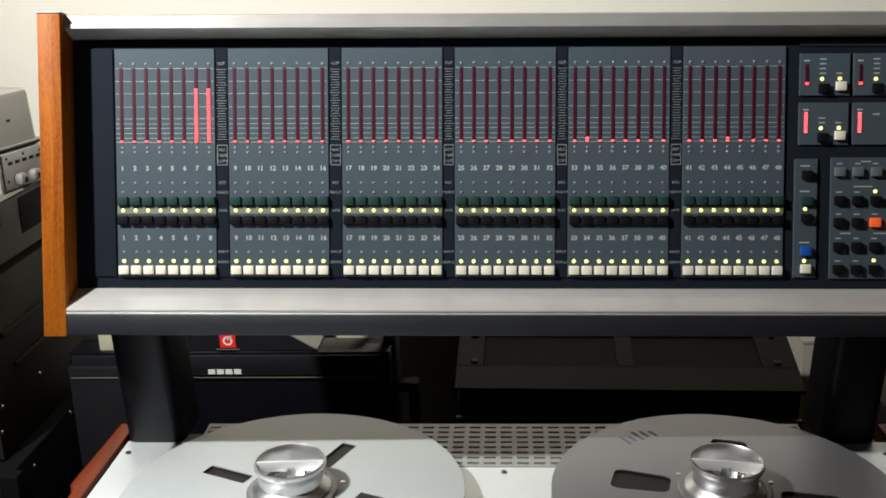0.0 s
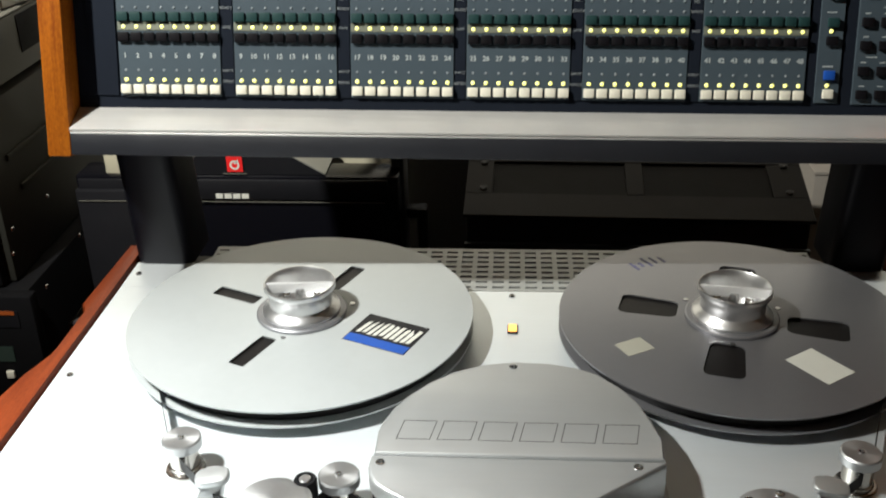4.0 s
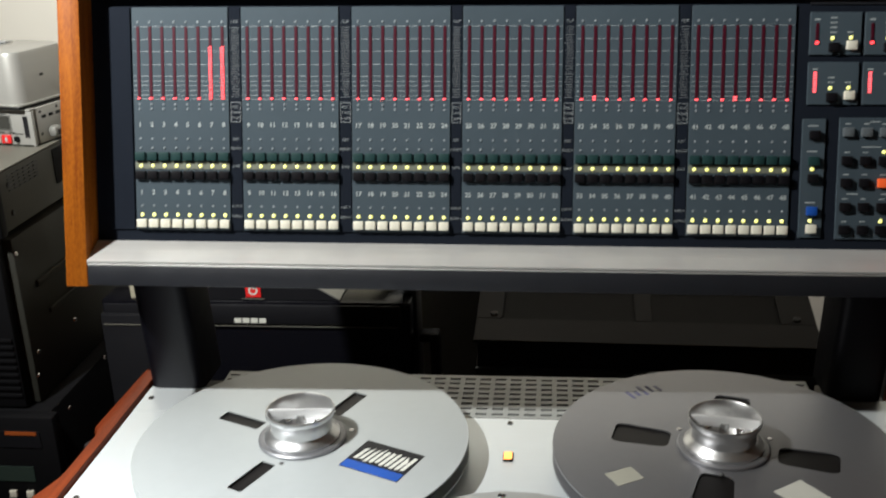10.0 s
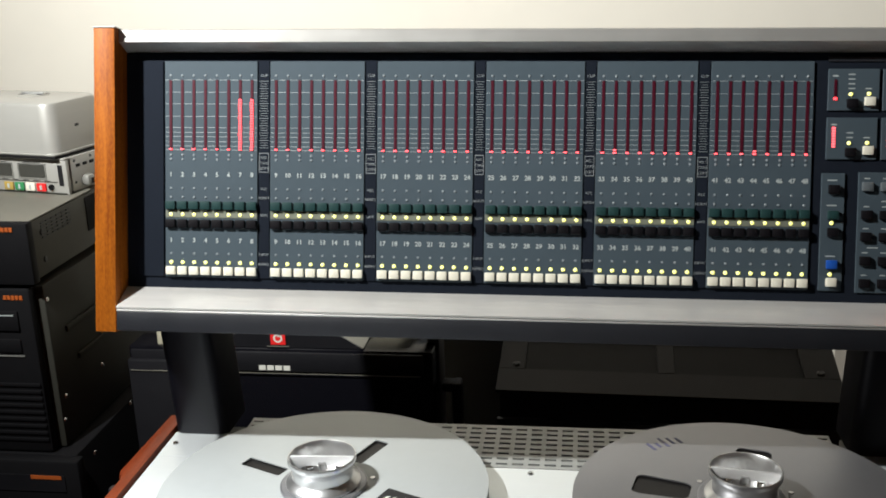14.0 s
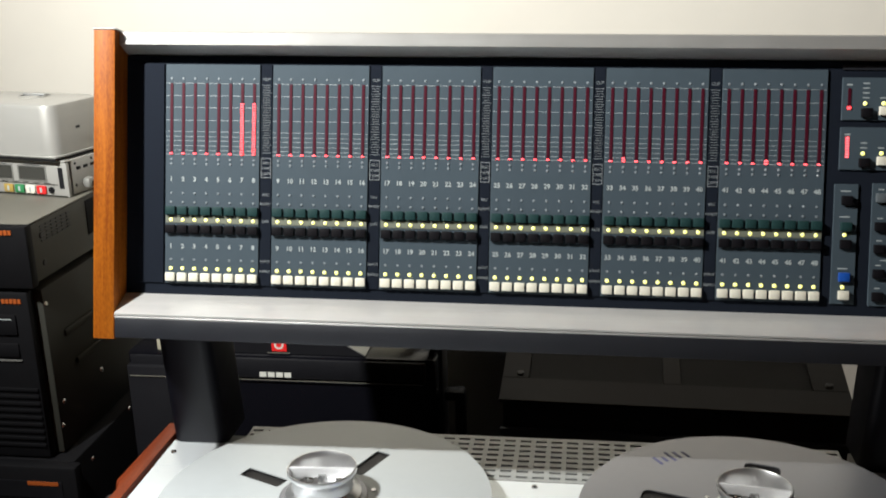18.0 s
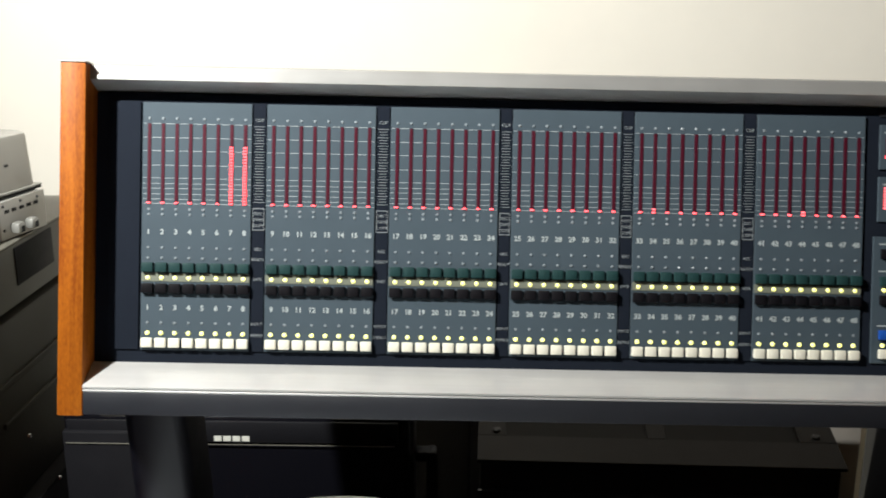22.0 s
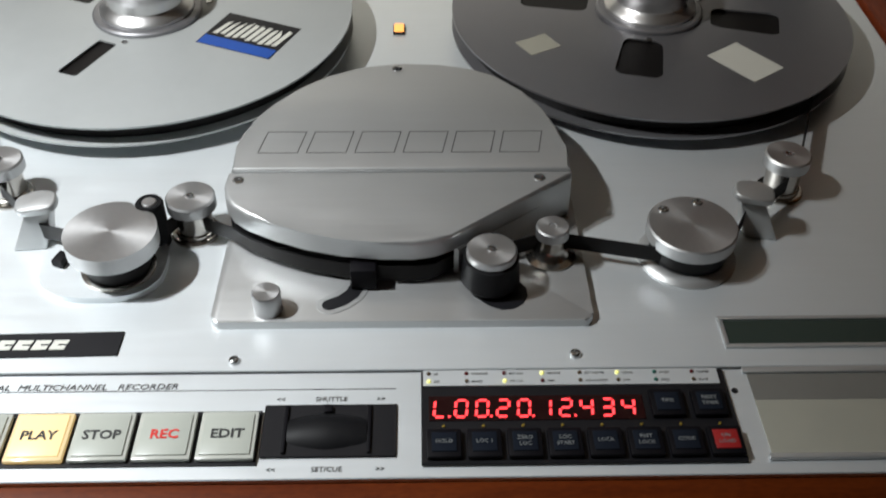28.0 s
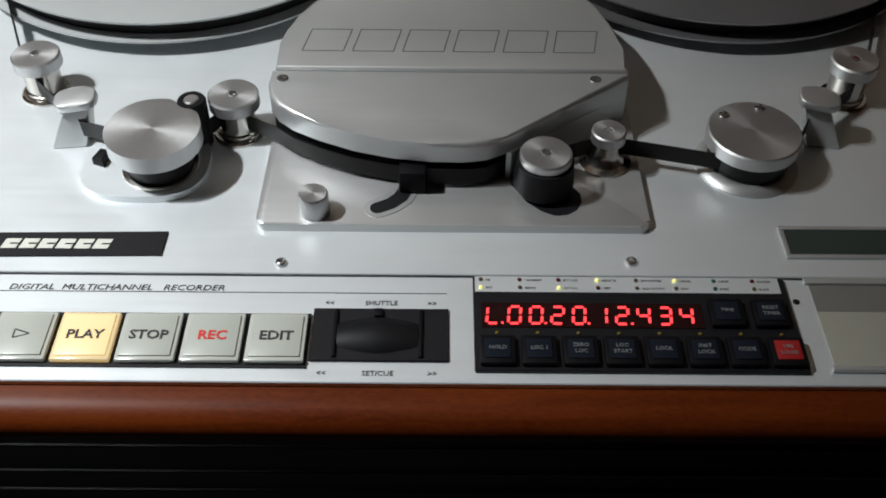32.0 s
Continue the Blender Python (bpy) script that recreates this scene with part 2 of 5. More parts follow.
M_WOODX = wood_mat("front_veneer", (0.125, 0.0235, 0.003), (0.070, 0.011, 0.0015), 0, 0.42, 0.0)
M_CAP = mat("frosted_key_cap", (0.44, 0.46, 0.41), 0.35, 0, 0.04, 40, coat=0.3)
M_CAPEDGE = mat("clear_key_edge", (0.50, 0.51, 0.46), 0.18, 0, 0.04, 40, coat=0.6)
M_CAPEDGELIT = mat("lit_clear_key_edge", (0.50, 0.44, 0.30), 0.18, 0, 0.04, 40, coat=0.6, emit=(1.0, 0.66, 0.22), power=0.9)
M_CAPLIT = mat("lit_key_cap", (0.45, 0.40, 0.26), 0.35, 0, 0.05, 40, emit=(1.0, 0.70, 0.27), power=1.55)
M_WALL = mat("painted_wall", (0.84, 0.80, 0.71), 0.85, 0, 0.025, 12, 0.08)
# unseen ceiling and walls, coloured to dim and warm the bounced light
M_CEIL = mat("warm_bounce_ceiling", (0.34, 0.26, 0.19), 0.9, 0, 0.03, 10)
M_DARKWALL = mat("low_bounce_wall", (0.15, 0.10, 0.065), 0.9, 0, 0.1, 15, 0.1)
M_WARMWALL = mat("warm_bounce_wall", (0.42, 0.21, 0.10), 0.9, 0, 0.08, 15, 0.1)
M_FLOOR = mat("dark_carpet", (0.055, 0.048, 0.045), 0.95, 0, 0.3, 220, 0.4)
M_CREAM = mat("cream_lacquer", (0.42, 0.39, 0.29), 0.5, 0, 0.04, 20, 0.03)
M_UMBER = mat("dark_brown_top", (0.047, 0.034, 0.030), 0.5, 0, 0.15, 60, 0.05)
M_BEIGE = mat("grey_beige_panel", (0.036, 0.039, 0.045), 0.5, 0, 0.06, 40, 0.03)
M_PANELGREY = mat("rack_panel_grey", (0.0110, 0.0098, 0.0100), 0.55, 0, 0.06, 40, 0.03, spec=0.15)
M_MESHGREY = mat("dark_window", (0.0058, 0.0053, 0.0056), 0.6, 0, 0.1, 300, 0.1, spec=0.12)
M_BOARD = mat("cream_grey_board", (0.31, 0.29, 0.215), 0.5, 0, 0.05, 20, 0.03, spec=0.3)
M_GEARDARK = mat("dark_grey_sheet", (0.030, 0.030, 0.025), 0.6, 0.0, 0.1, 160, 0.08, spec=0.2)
M_GREYBOX = mat("grey_beige_sheet", (0.22, 0.20, 0.175), 0.6, 0, 0.06, 40, 0.03)
M_SHADEGREY = mat("shaded_wall_grey", (0.040, 0.043, 0.050), 0.6, 0, 0.12, 25, 0.05)
# shaded copy of the lid's olive grey for the casing's unlit sides
M_GEARSIDE = mat("olive_grey_shaded_side", (0.050, 0.050, 0.042), 0.5, 0.0, 0.1, 90, 0.05, spec=0.3)
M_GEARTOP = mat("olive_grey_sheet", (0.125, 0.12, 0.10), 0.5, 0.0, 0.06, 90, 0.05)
M_SILVER = mat("silver_paint", (0.30, 0.30, 0.28), 0.40, 0.5, 0.04, 60, 0.02)
M_CASE = mat("brushed_case_metal", (0.40, 0.395, 0.37), 0.42, 0.35, 0.03, 90, 0.02, (0.1, 0.1, 1))
M_BADGE = mat("orange_badge", (0.34, 0.075, 0.012), 0.5, 0, 0.05, 60)
M_GLASSDARK = mat("dark_glass", (0.004, 0.004, 0.006), 0.22, 0, 0, spec=0.25)
M_LCD = mat("lcd_window", (0.03, 0.045, 0.038), 0.15, 0, 0)
M_SCREEN = mat("red_window", (0.014, 0.002, 0.003), 0.15, 0, 0)
M_FILM = mat("crumpled_film", (0.026, 0.025, 0.024), 0.22, 0, 0.2, 40, spec=0.5)
M_CHROMEKNOB = mat("bright_turned_steel", (0.75, 0.73, 0.70), 0.36, 1.0, 0.04, 60)
M_NOTE = mat("cream_note", (0.36, 0.35, 0.29), 0.8, 0, 0.05, 40)
M_PAPER = mat("paper", (0.62, 0.62, 0.56), 0.8, 0, 0.05, 40)


# ---------- mesh helpers ----------
def bm_new():
    return bmesh.new()


def box(bm, x0, x1, y0, y1, z0, z1, bev=0.0, seg=2):
    vs = [bm.verts.new(p) for p in ((x0, y0, z0), (x1, y0, z0), (x1, y1, z0), (x0, y1, z0), (x0, y0, z1), (x1, y0, z1), (x1, y1, z1), (x0, y1, z1))]
    fs = [bm.faces.new([vs[i] for i in q]) for q in ((0, 3, 2, 1), (4, 5, 6, 7), (0, 1, 5, 4), (1, 2, 6, 5), (2, 3, 7, 6), (3, 0, 4, 7))]
    if bev:
        bmesh.ops.bevel(bm, geom=list({e for f in fs for e in f.edges}), offset=bev, segments=seg, profile=0.5, affect="EDGES", clamp_overlap=True)
    return bm


def prism(bm, pts, z0, z1, bev=0.0, seg=2):
    """An upright prism over a plan outline, its top edge rounded."""
    n = len(pts)
    area = sum(pts[i][0] * pts[(i + 1) % n][1] - pts[(i + 1) % n][0] * pts[i][1] for i in range(n))
    if area < 0:
        pts = pts[::-1]
    lo = [bm.verts.new((x, y, z0)) for x, y in pts]
    hi = [bm.verts.new((x, y, z1)) for x, y in pts]
    bm.faces.new(lo[::-1])
    top = bm.faces.new(hi)
    for i in range(n):
        bm.faces.new((lo[i], lo[(i + 1) % n], hi[(i + 1) % n], hi[i]))
    if bev:
        bmesh.ops.bevel(bm, geom=list(top.edges), offset=bev, segments=seg, profile=0.5, affect="EDGES", clamp_overlap=True)
    return bm


def extrude_x(bm, prof, x0, x1):
    """A y-z outline drawn out along x."""
    n = len(prof)
    a = [bm.verts.new((x0, y, z)) for y, z in prof]
    b = [bm.verts.new((x1, y, z)) for y, z in prof]
    bm.faces.new(a)
    bm.faces.new(b[::-1])
    for i in range(n):
        bm.faces.new((a[i], b[i], b[(i + 1) % n], a[(i + 1) % n]))
    bmesh.ops.recalc_face_normals(bm, faces=bm.faces[:])
    return bm


def lathe(bm, prof, cx=0.0, cy=0.0, seg=48):
    """A turned form from (radius, height) pairs, listed from the bottom up."""
    rings = []
    for r, z in prof:
        if r <= 1e-6:
            rings.append([bm.verts.new((cx, cy, z))])
        else:
            rings.append([bm.verts.new((cx + r * math.cos(2 * math.pi * i / seg), cy + r * math.sin(2 * math.pi * i / seg), z)) for i in range(seg)])
    if len(rings[0]) > 1:
        bm.faces.new(rings[0][::-1])
    for a, b in zip(rings, rings[1:]):
        for i in range(seg):
            j = (i + 1) % seg
            if len(a) == 1:
                bm.faces.new((a[0], b[j], b[i]))
            elif len(b) == 1:
                bm.faces.new((a[i], a[j], b[0]))
            else:
                bm.faces.new((a[i], a[j], b[j], b[i]))
    if len(rings[-1]) > 1:
        bm.faces.new(rings[-1])
    return bm


def disc(r, z0, z1, b=0.0008):
    return [(r, z0), (r, z1 - b), (r - b, z1), (0, z1)]


def write(bm, text, size, m, ax="CENTER", shear=0.0, depth=0.0003, bold=0.0):
    """Adds lettering, drawn in the plane of m."""
    cu = bpy.data.curves.new("lettering", "FONT")
    cu.body, cu.size, cu.align_x, cu.align_y, cu.resolution_u = text, size, ax, "CENTER", 2
    cu.shear, cu.extrude, cu.offset = shear, depth / 2, bold
    ob = bpy.data.objects.new("lettering", cu)
    me = ob.to_mesh()
    n = len(bm.verts)
    bm.from_mesh(me)
    bm.verts.ensure_lookup_table()
    bmesh.ops.transform(bm, matrix=m, verts=bm.verts[n:])
    ob.to_mesh_clear()
    bpy.data.objects.remove(ob)
    bpy.data.curves.remove(cu)
    return bm


def flat(x, y, z):
    return Matrix.Translation((x, y, z))


def upright(x, y, z):
    """Lettering that faces -y."""
    return Matrix.Translation((x, y, z)) @ Matrix.Rotation(math.pi / 2, 4, "X")


def mesh_of(name, bm, material):
    me = bpy.data.meshes.new(name)
    bm.to_mesh(me)
    bm.free()
    me.materials.append(material)
    me.polygons.foreach_set("use_smooth", [True] * len(me.polygons))
    me.set_sharp_from_angle(angle=radians(32))
    return me


def part(name, bm, material, parent=None, label="", at=None):
    me = bm if isinstance(bm, bpy.types.Mesh) else mesh_of(name, bm, material)
    ob = new(name, me)
    if parent:
        ob.parent = parent
    if at:
        ob.location = at
    if label:
        ob["label"] = label
    return ob


def stuff(name, bm, material, parent, label=""):
    ob = part(name, bm, material, parent, label)
    ob["kind"] = "stuff"
    return ob


def thing(name, m, label, category, group="", kind=""):
    ob = new(name)
    ob.empty_display_size = 0.05
    ob.matrix_world = m
    return tagged(ob, label, category, group, kind)


# ---------- room ----------
WALL_Y, X0, X1, Y0, CEIL = 1.85, -2.4, 2.6, -2.4, 2.5


def solid(name, x0, x1, y0, y1, z0, z1, material, label, category):
    ob = part(name, box(bm_new(), x0, x1, y0, y1, z0, z1), material)
    return tagged(ob, label, category, kind="structure")


solid("floor", X0 - 0.1, X1 + 0.1, Y0 - 0.1, WALL_Y + 0.1, -0.1, 0.0, M_FLOOR, "dark carpeted floor under the recorder", "floor")
solid("ceiling", X0 - 0.1, X1 + 0.1, Y0 - 0.1, WALL_Y + 0.1, CEIL, CEIL + 0.1, M_CEIL, "plain unseen ceiling, tinted to warm the bounced light", "ceiling")
solid("wall_north", X0 - 0.1, X1 + 0.1, WALL_Y, WALL_Y + 0.1, 0.0, CEIL, M_WALL, "plain off-white painted wall behind the equipment", "wall")
# out of view: these walls close the room and set its bounce
solid("wall_south", X0 - 0.1, X1 + 0.1, Y0 - 0.1, Y0, 0.0, CEIL, M_DARKWALL, "plain unseen wall, kept dark to hold back bounced light", "wall")
solid("wall_west", X0 - 0.1, X0, Y0, WALL_Y, 0.0, CEIL, M_DARKWALL, "plain unseen wall, kept dark to hold back bounced light", "wall")
solid("wall_east", X1, X1 + 0.1, Y0, WALL_Y, 0.0, CEIL, M_WARMWALL, "plain unseen wall, brown to warm the bounced light", "wall")

# ---------- tape recorder: cabinet and deck ----------
DECK = pose(0, 0, 0.85)
recorder = thing("tape_recorder", DECK, "large multichannel tape recorder with silver deck and wooden sides", "tape recorder")
part("cabinet_body", box(bm_new(), -0.444, 0.444, 0.07, 0.745, -0.83, -0.012, 0.004), M_BLACK, recorder, "matt black steel cabinet body")
GX, GY0, GY1 = 0.357, 0.643, 0.742
deck_bm = bm_new()
prism(deck_bm, [(-0.444, 0.1465), (0.444, 0.1465), (0.444, 0.640), (-0.444, 0.640)], -0.004, 0.0, 0.0006, 1)
deck = part("deck_plate", deck_bm, M_DECK, recorder, "satin brushed aluminium deck plate")
for s in (-1, 1):
    b = bm_new()
    xa, xb = sorted((s * 0.3585, s * 0.444))
    prism(b, [(xa, 0.6403), (xb, 0.6403), (xb, 0.700), (xa, 0.700)], -0.004, -0.0002)
    part("corner_plate", b, M_DECK, recorder)

# slotted ventilation grille behind the reels
b = bm_new()
cols, rows = 38, 8
px, py = 2 * GX / cols, (GY1 - GY0) / rows
for r in range(rows + 1):
    y = GY0 + r * py
    box(b, -GX, GX, max(GY0 - 0.002, y - py * 0.31), min(GY1 + 0.004, y + py * 0.31), -0.0025, 0.0)
for r in range(rows):
    y0, y1 = GY0 + r * py + py * 0.31, GY0 + (r + 1) * py - py * 0.31
    for c in range(cols + 1):
        x = -GX + c * px
        box(b, max(-GX, x - px * 0.15), min(GX, x + px * 0.15), y0, y1, -0.0025, 0.0)
part("vent_grille", b, M_GRILLE, recorder, "perforated aluminium grille with short slots")

# wooden sides with a grip recess
side = [(0.447, 0.738), (0.466, 0.738), (0.470, 0.592), (0.466, 0.582), (0.457, 0.574), (0.457, 0.500), (0.461, 0.486), (0.474, 0.452), (0.481, 0.400), (0.484, 0.330), (0.484, 0.030), (0.476, 0.016), (0.447, 0.016)]
for s in (-1, 1):
    part("side_panel", prism(bm_new(), [(s * x, y) for x, y in side], -0.60, 0.005, 0.003), M_WOODY, recorder, "reddish-brown varnished wooden side with grip recess")
    part("grip", lathe(bm_new(), [(0.008, -0.03), (0.008, -0.004), (0.006, -0.002), (0, -0.002)], s * 0.464, 0.566, 20), M_BLACK, recorder, "small black grip stud")

# rounded wooden front edge
prof = [(0.0674, -0.0040), (0.0600, -0.0043), (0.0555, -0.0052), (0.0515, -0.0070), (0.0482, -0.0096), (0.0460, -0.0128), (0.0450, -0.0165), (0.0452, -0.0205), (0.0468, -0.0245), (0.0500, -0.0280), (0.0545, -0.0303), (0.0674, -0.0312)]
part("front_rail", extrude_x(bm_new(), prof, -0.446, 0.446), M_WOODX, recorder, "rounded reddish-brown wooden front edge")
b = box(bm_new(), -0.44, 0.44, 0.058, 0.072, -0.62, -0.033, 0.002)
front_door = part("front_panel", b, M_BLACK, recorder, "black front panel below the wooden edge")
for z0, z1 in ((-0.0470, -0.0450), (-0.0745, -0.0715), (-0.0935, -0.0920)):
    part("trim_line", box(bm_new(), -0.43, 0.43, 0.0555, 0.0578, z0, z1, 0.0005, 1), M_FASCIA, front_door, "thin raised charcoal rib")

# control strip along the front
strip = part("control_strip", prism(bm_new(), [(-0.444, 0.0675), (0.444, 0.0675), (0.444, 0.1445), (-0.444, 0.1445)], -0.004, 0.0, 0.0006, 1), M_DECK, recorder, "aluminium control strip along the front edge")
part("printed_line", box(bm_new(), -0.335, 0.010, 0.1310, 0.1315, 0.0, 0.0003), M_INK, strip)
for x, s in ((-0.2440, "DIGITAL"), (-0.2134, "MULTICHANNEL"), (-0.1547, "RECORDER")):
    part("lettering", write(bm_new(), s, 0.0060, flat(x, 0.1342, 0.0003) @ Matrix.Diagonal((1.17, 1, 1, 1)), "LEFT", 0.2), M_INK, strip, "black slanted lettering")
for x, y, s in ((-0.0275, 0.1235, "SHUTTLE"), (-0.0570, 0.1235, "<<"), (0.0015, 0.1235, ">>"), (-0.0275, 0.0735, "SET/CUE"), (-0.0580, 0.0735, "<<"), (0.0020, 0.0735, ">>")):
    part("caption", write(bm_new(), s, 0.0046, flat(x, y, 0.0003)), M_INK, strip)

# transport keys
part("key_well", box(bm_new(), -0.2775, -0.0665, 0.0765, 0.1145, 0.0003, 0.0012), M_BLACK, recorder)
cap = mesh_of("transport_key", box(bm_new(), -0.0163, 0.0163, -0.0168, 0.0168, 0.001, 0.0046, 0.0012), M_CAPEDGE)
caplit = mesh_of("transport_key", box(bm_new(), -0.0163, 0.0163, -0.0168, 0.0168, 0.001, 0.0046, 0.0012), M_CAPEDGELIT)
captop = mesh_of("key_top", box(bm_new(), -0.0141, 0.0141, -0.0143, 0.0143, 0.0044, 0.0056, 0.0008), M_CAP)
captoplit = mesh_of("key_top", box(bm_new(), -0.0141, 0.0141, -0.0143, 0.0143, 0.0044, 0.0056, 0.0008), M_CAPLIT)
for k, s in enumerate(("back", "fwd", "PLAY", "STOP", "REC", "EDIT")):
    x, y = -0.2590 + 0.0350 * k, 0.0952
    key = part("transport_key", caplit if s == "PLAY" else cap, None, recorder, "lit warm yellow key" if s == "PLAY" else "translucent grey-white square key", at=(x, y, 0))
    part("key_top", captoplit if s == "PLAY" else captop, None, key)
    b = bm_new()
    if s in ("back", "fwd"):
        d = -1 if s == "back" else 1
        tri = [(-0.004 * d, -0.0030), (0.0045 * d, 0), (-0.004 * d, 0.0030)]
        for p, q in zip(tri, tri[1:] + tri[:1]):
            v = Vector((q[0] - p[0], q[1] - p[1])).normalized() * 0.0004
            prism(b, [(p[0] - v.y, p[1] + v.x), (q[0] - v.y, q[1] + v.x), (q[0] + v.y, q[1] - v.x), (p[0] + v.y, p[1] - v.x)], 0.0056, 0.0058)
    else:
        write(b, s, 0.0086, flat(0, -0.0004, 0.0058) @ Matrix.Diagonal((1.04, 1, 1, 1)), bold=0.00022)
    part("caption", b, M_REDINK if s == "REC" else M_INK, key, "red printed caption" if s == "REC" else "")

# shuttle wheel in its black well
well = part("shuttle_well", box(bm_new(), -0.0655, 0.0110, 0.0812, 0.1188, 0.0003, 0.0016, 0.0005, 1), M_BLACK, recorder, "black plastic shuttle well")
b = bm_new()
n, rings = 72, []
for x, r in ((-0.0510, 0.0138), (-0.0450, 0.0152), (-0.0380, 0.0164), (-0.0320, 0.0170), (-0.0285, 0.0171), (-0.0250, 0.0170), (-0.0190, 0.0164), (-0.0120, 0.0152), (-0.0060, 0.0138)):
    rings.append([b.verts.new((x, 0.0990 + (r - 0.0003 * (i % 2)) * math.cos(2 * math.pi * i / n), -0.0095 + (r - 0.0003 * (i % 2)) * math.sin(2 * math.pi * i / n))) for i in range(n)])
for p, q in zip(rings, rings[1:]):
    for i in range(n):
        b.faces.new((p[i], q[i], q[(i + 1) % n], p[(i + 1) % n]))
b.faces.new(rings[0])
b.faces.new(rings[-1][::-1])
bmesh.ops.recalc_face_normals(b, faces=b.faces[:])
part("shuttle_wheel", b, M_RUBBER, recorder, "knurled black shuttle wheel")
for xa, xb, ya, h in ((-0.0535, -0.0512, 0.083, 0.0034), (-0.0058, -0.0035, 0.083, 0.0034), (-0.0310, -0.0260, 0.1115, 0.0040)):
    part("wheel_guide", box(bm_new(), xa, xb, ya, 0.117, 0.0016, h, 0.0006), M_BLACKKEY, recorder)

# locator: counter, lamps and keys
loc = part("locator_panel", box(bm_new(), 0.0250, 0.2070, 0.0745, 0.1430, 0.0003, 0.0024, 0.0005, 1), M_BLACK, recorder, "black locator panel with red counter")
part("lamp_strip", box(bm_new(), 0.0262, 0.2030, 0.1305, 0.1425, 0.0025, 0.0032), M_DECK, loc, "silver strip with small lamps")
LAMPS = {(0, 3): 1, (0, 5): 1, (1, 0): 1, (1, 2): 1}
M_LBROWN = mat("brown_led", (0.10, 0.07, 0.04), 0.3, 0, 0)
M_LRED = mat("dark_red_led", (0.09, 0.006, 0.008), 0.3, 0, 0)
M_LGREEN = mat("teal_led", (0.03, 0.13, 0.10), 0.3, 0, 0)
led_prof = [(0.0012, 0.0032), (0.0012, 0.0040), (0.0007, 0.0046), (0, 0.0047)]
words = (("AE", "VARISPEED", "EXT CLK", "REMOTE", "EXT MASTER", "LOCAL", "CODE", "MASTER"), ("EXT", "EE/MIX", "INT CLK", "TEST", "AUX OUTPUT", "DMY", "SYNC", "SLAVE"))
b = bm_new()
for r in range(2):
    for c in range(8):
        x, y = 0.0295 + 0.0226 * c, 0.1397 - 0.0060 * r
        m = M_LED if (r, c) in LAMPS else M_LGREEN if c == 6 else M_LRED if c in (1, 2, 7) and r == 0 or c == 3 and r == 1 else M_LBROWN
        part("indicator_lamp", lathe(bm_new(), led_prof, x, y, 12), m, loc, "lit yellow indicator lamp" if (r, c) in LAMPS else "")
        part("caption", write(bm_new(), words[r][c], 0.0021, flat(x + 0.0030, y - 0.0002, 0.0033), "LEFT"), M_INK, loc)
part("counter_window", box(bm_new(), 0.0295, 0.1545, 0.1045, 0.1225, 0.0025, 0.0030), M_SCREEN, loc, "dark red counter window")
SEG = {"0": "abcdef", "1": "bc", "2": "abged", "3": "abgcd", "4": "fgbc", "5": "afgcd", "6": "afgedc", "7": "abc", "8": "abcdefg", "9": "abfgcd", "L": "fed"}


def seven(bm, ch, dot, x, y, z, w=0.0066, h=0.0122, t=0.0015, slant=0.09):
    lines = {"a": ((0, h), (w, h)), "b": ((w, h), (w, h / 2)), "c": ((w, h / 2), (w, 0)), "d": ((0, 0), (w, 0)), "e": ((0, 0), (0, h / 2)), "f": ((0, h / 2), (0, h)), "g": ((0, h / 2), (w, h / 2))}
    for s in SEG[ch]:
        (ax, ay), (bx, by) = lines[s]
        g = 0.0009
        if ay == by:
            pts = [(ax + g, ay - t / 2), (bx - g, ay - t / 2), (bx - g, ay + t / 2), (ax + g, ay + t / 2)]
        else:
            lo, hi = min(ay, by) + g, max(ay, by) - g
            pts = [(ax - t / 2, lo), (ax + t / 2, lo), (ax + t / 2, hi), (ax - t / 2, hi)]
        prism(bm, [(x + u + slant * v, y + v) for u, v in pts], z, z + 0.0003)
    if dot:
        prism(bm, [(x + w + 0.0016 + u, y - 0.0004 + v) for u, v in ((0, 0), (0.0013, 0), (0.0013, 0.0013), (0, 0.0013))], z, z + 0.0003)


for k, (ch, dot) in enumerate((("L", 1), ("0", 0), ("0", 1), ("2", 0), ("0", 1), ("1", 0), ("2", 1), ("4", 0), ("3", 0), ("4", 0))):
    b = bm_new()
    seven(b, ch, dot, 0.0322 + 0.01215 * k, 0.1070, 0.0031)
    part("digit", b, M_RED, loc, "glowing red seven-segment digit")
lkey = mesh_of("locator_key", box(bm_new(), -0.0098, 0.0098, -0.0098, 0.0098, 0.0024, 0.0062, 0.0012), M_BLACKKEY)
lcap = mesh_of("key_top", box(bm_new(), -0.0070, 0.0070, -0.0066, 0.0066, 0.0060, 0.0070, 0.0005), M_NAVY)
lcapred = mesh_of("key_top", box(bm_new(), -0.0070, 0.0070, -0.0066, 0.0066, 0.0060, 0.0070, 0.0005), M_REDCAP)
keys = [("HOLD",), ("LOC 1",), ("ZERO", "LOC"), ("LOC", "START"), ("LOCK",), ("INST", "LOCK"), ("CODE",), ("UN", "LOAD")]
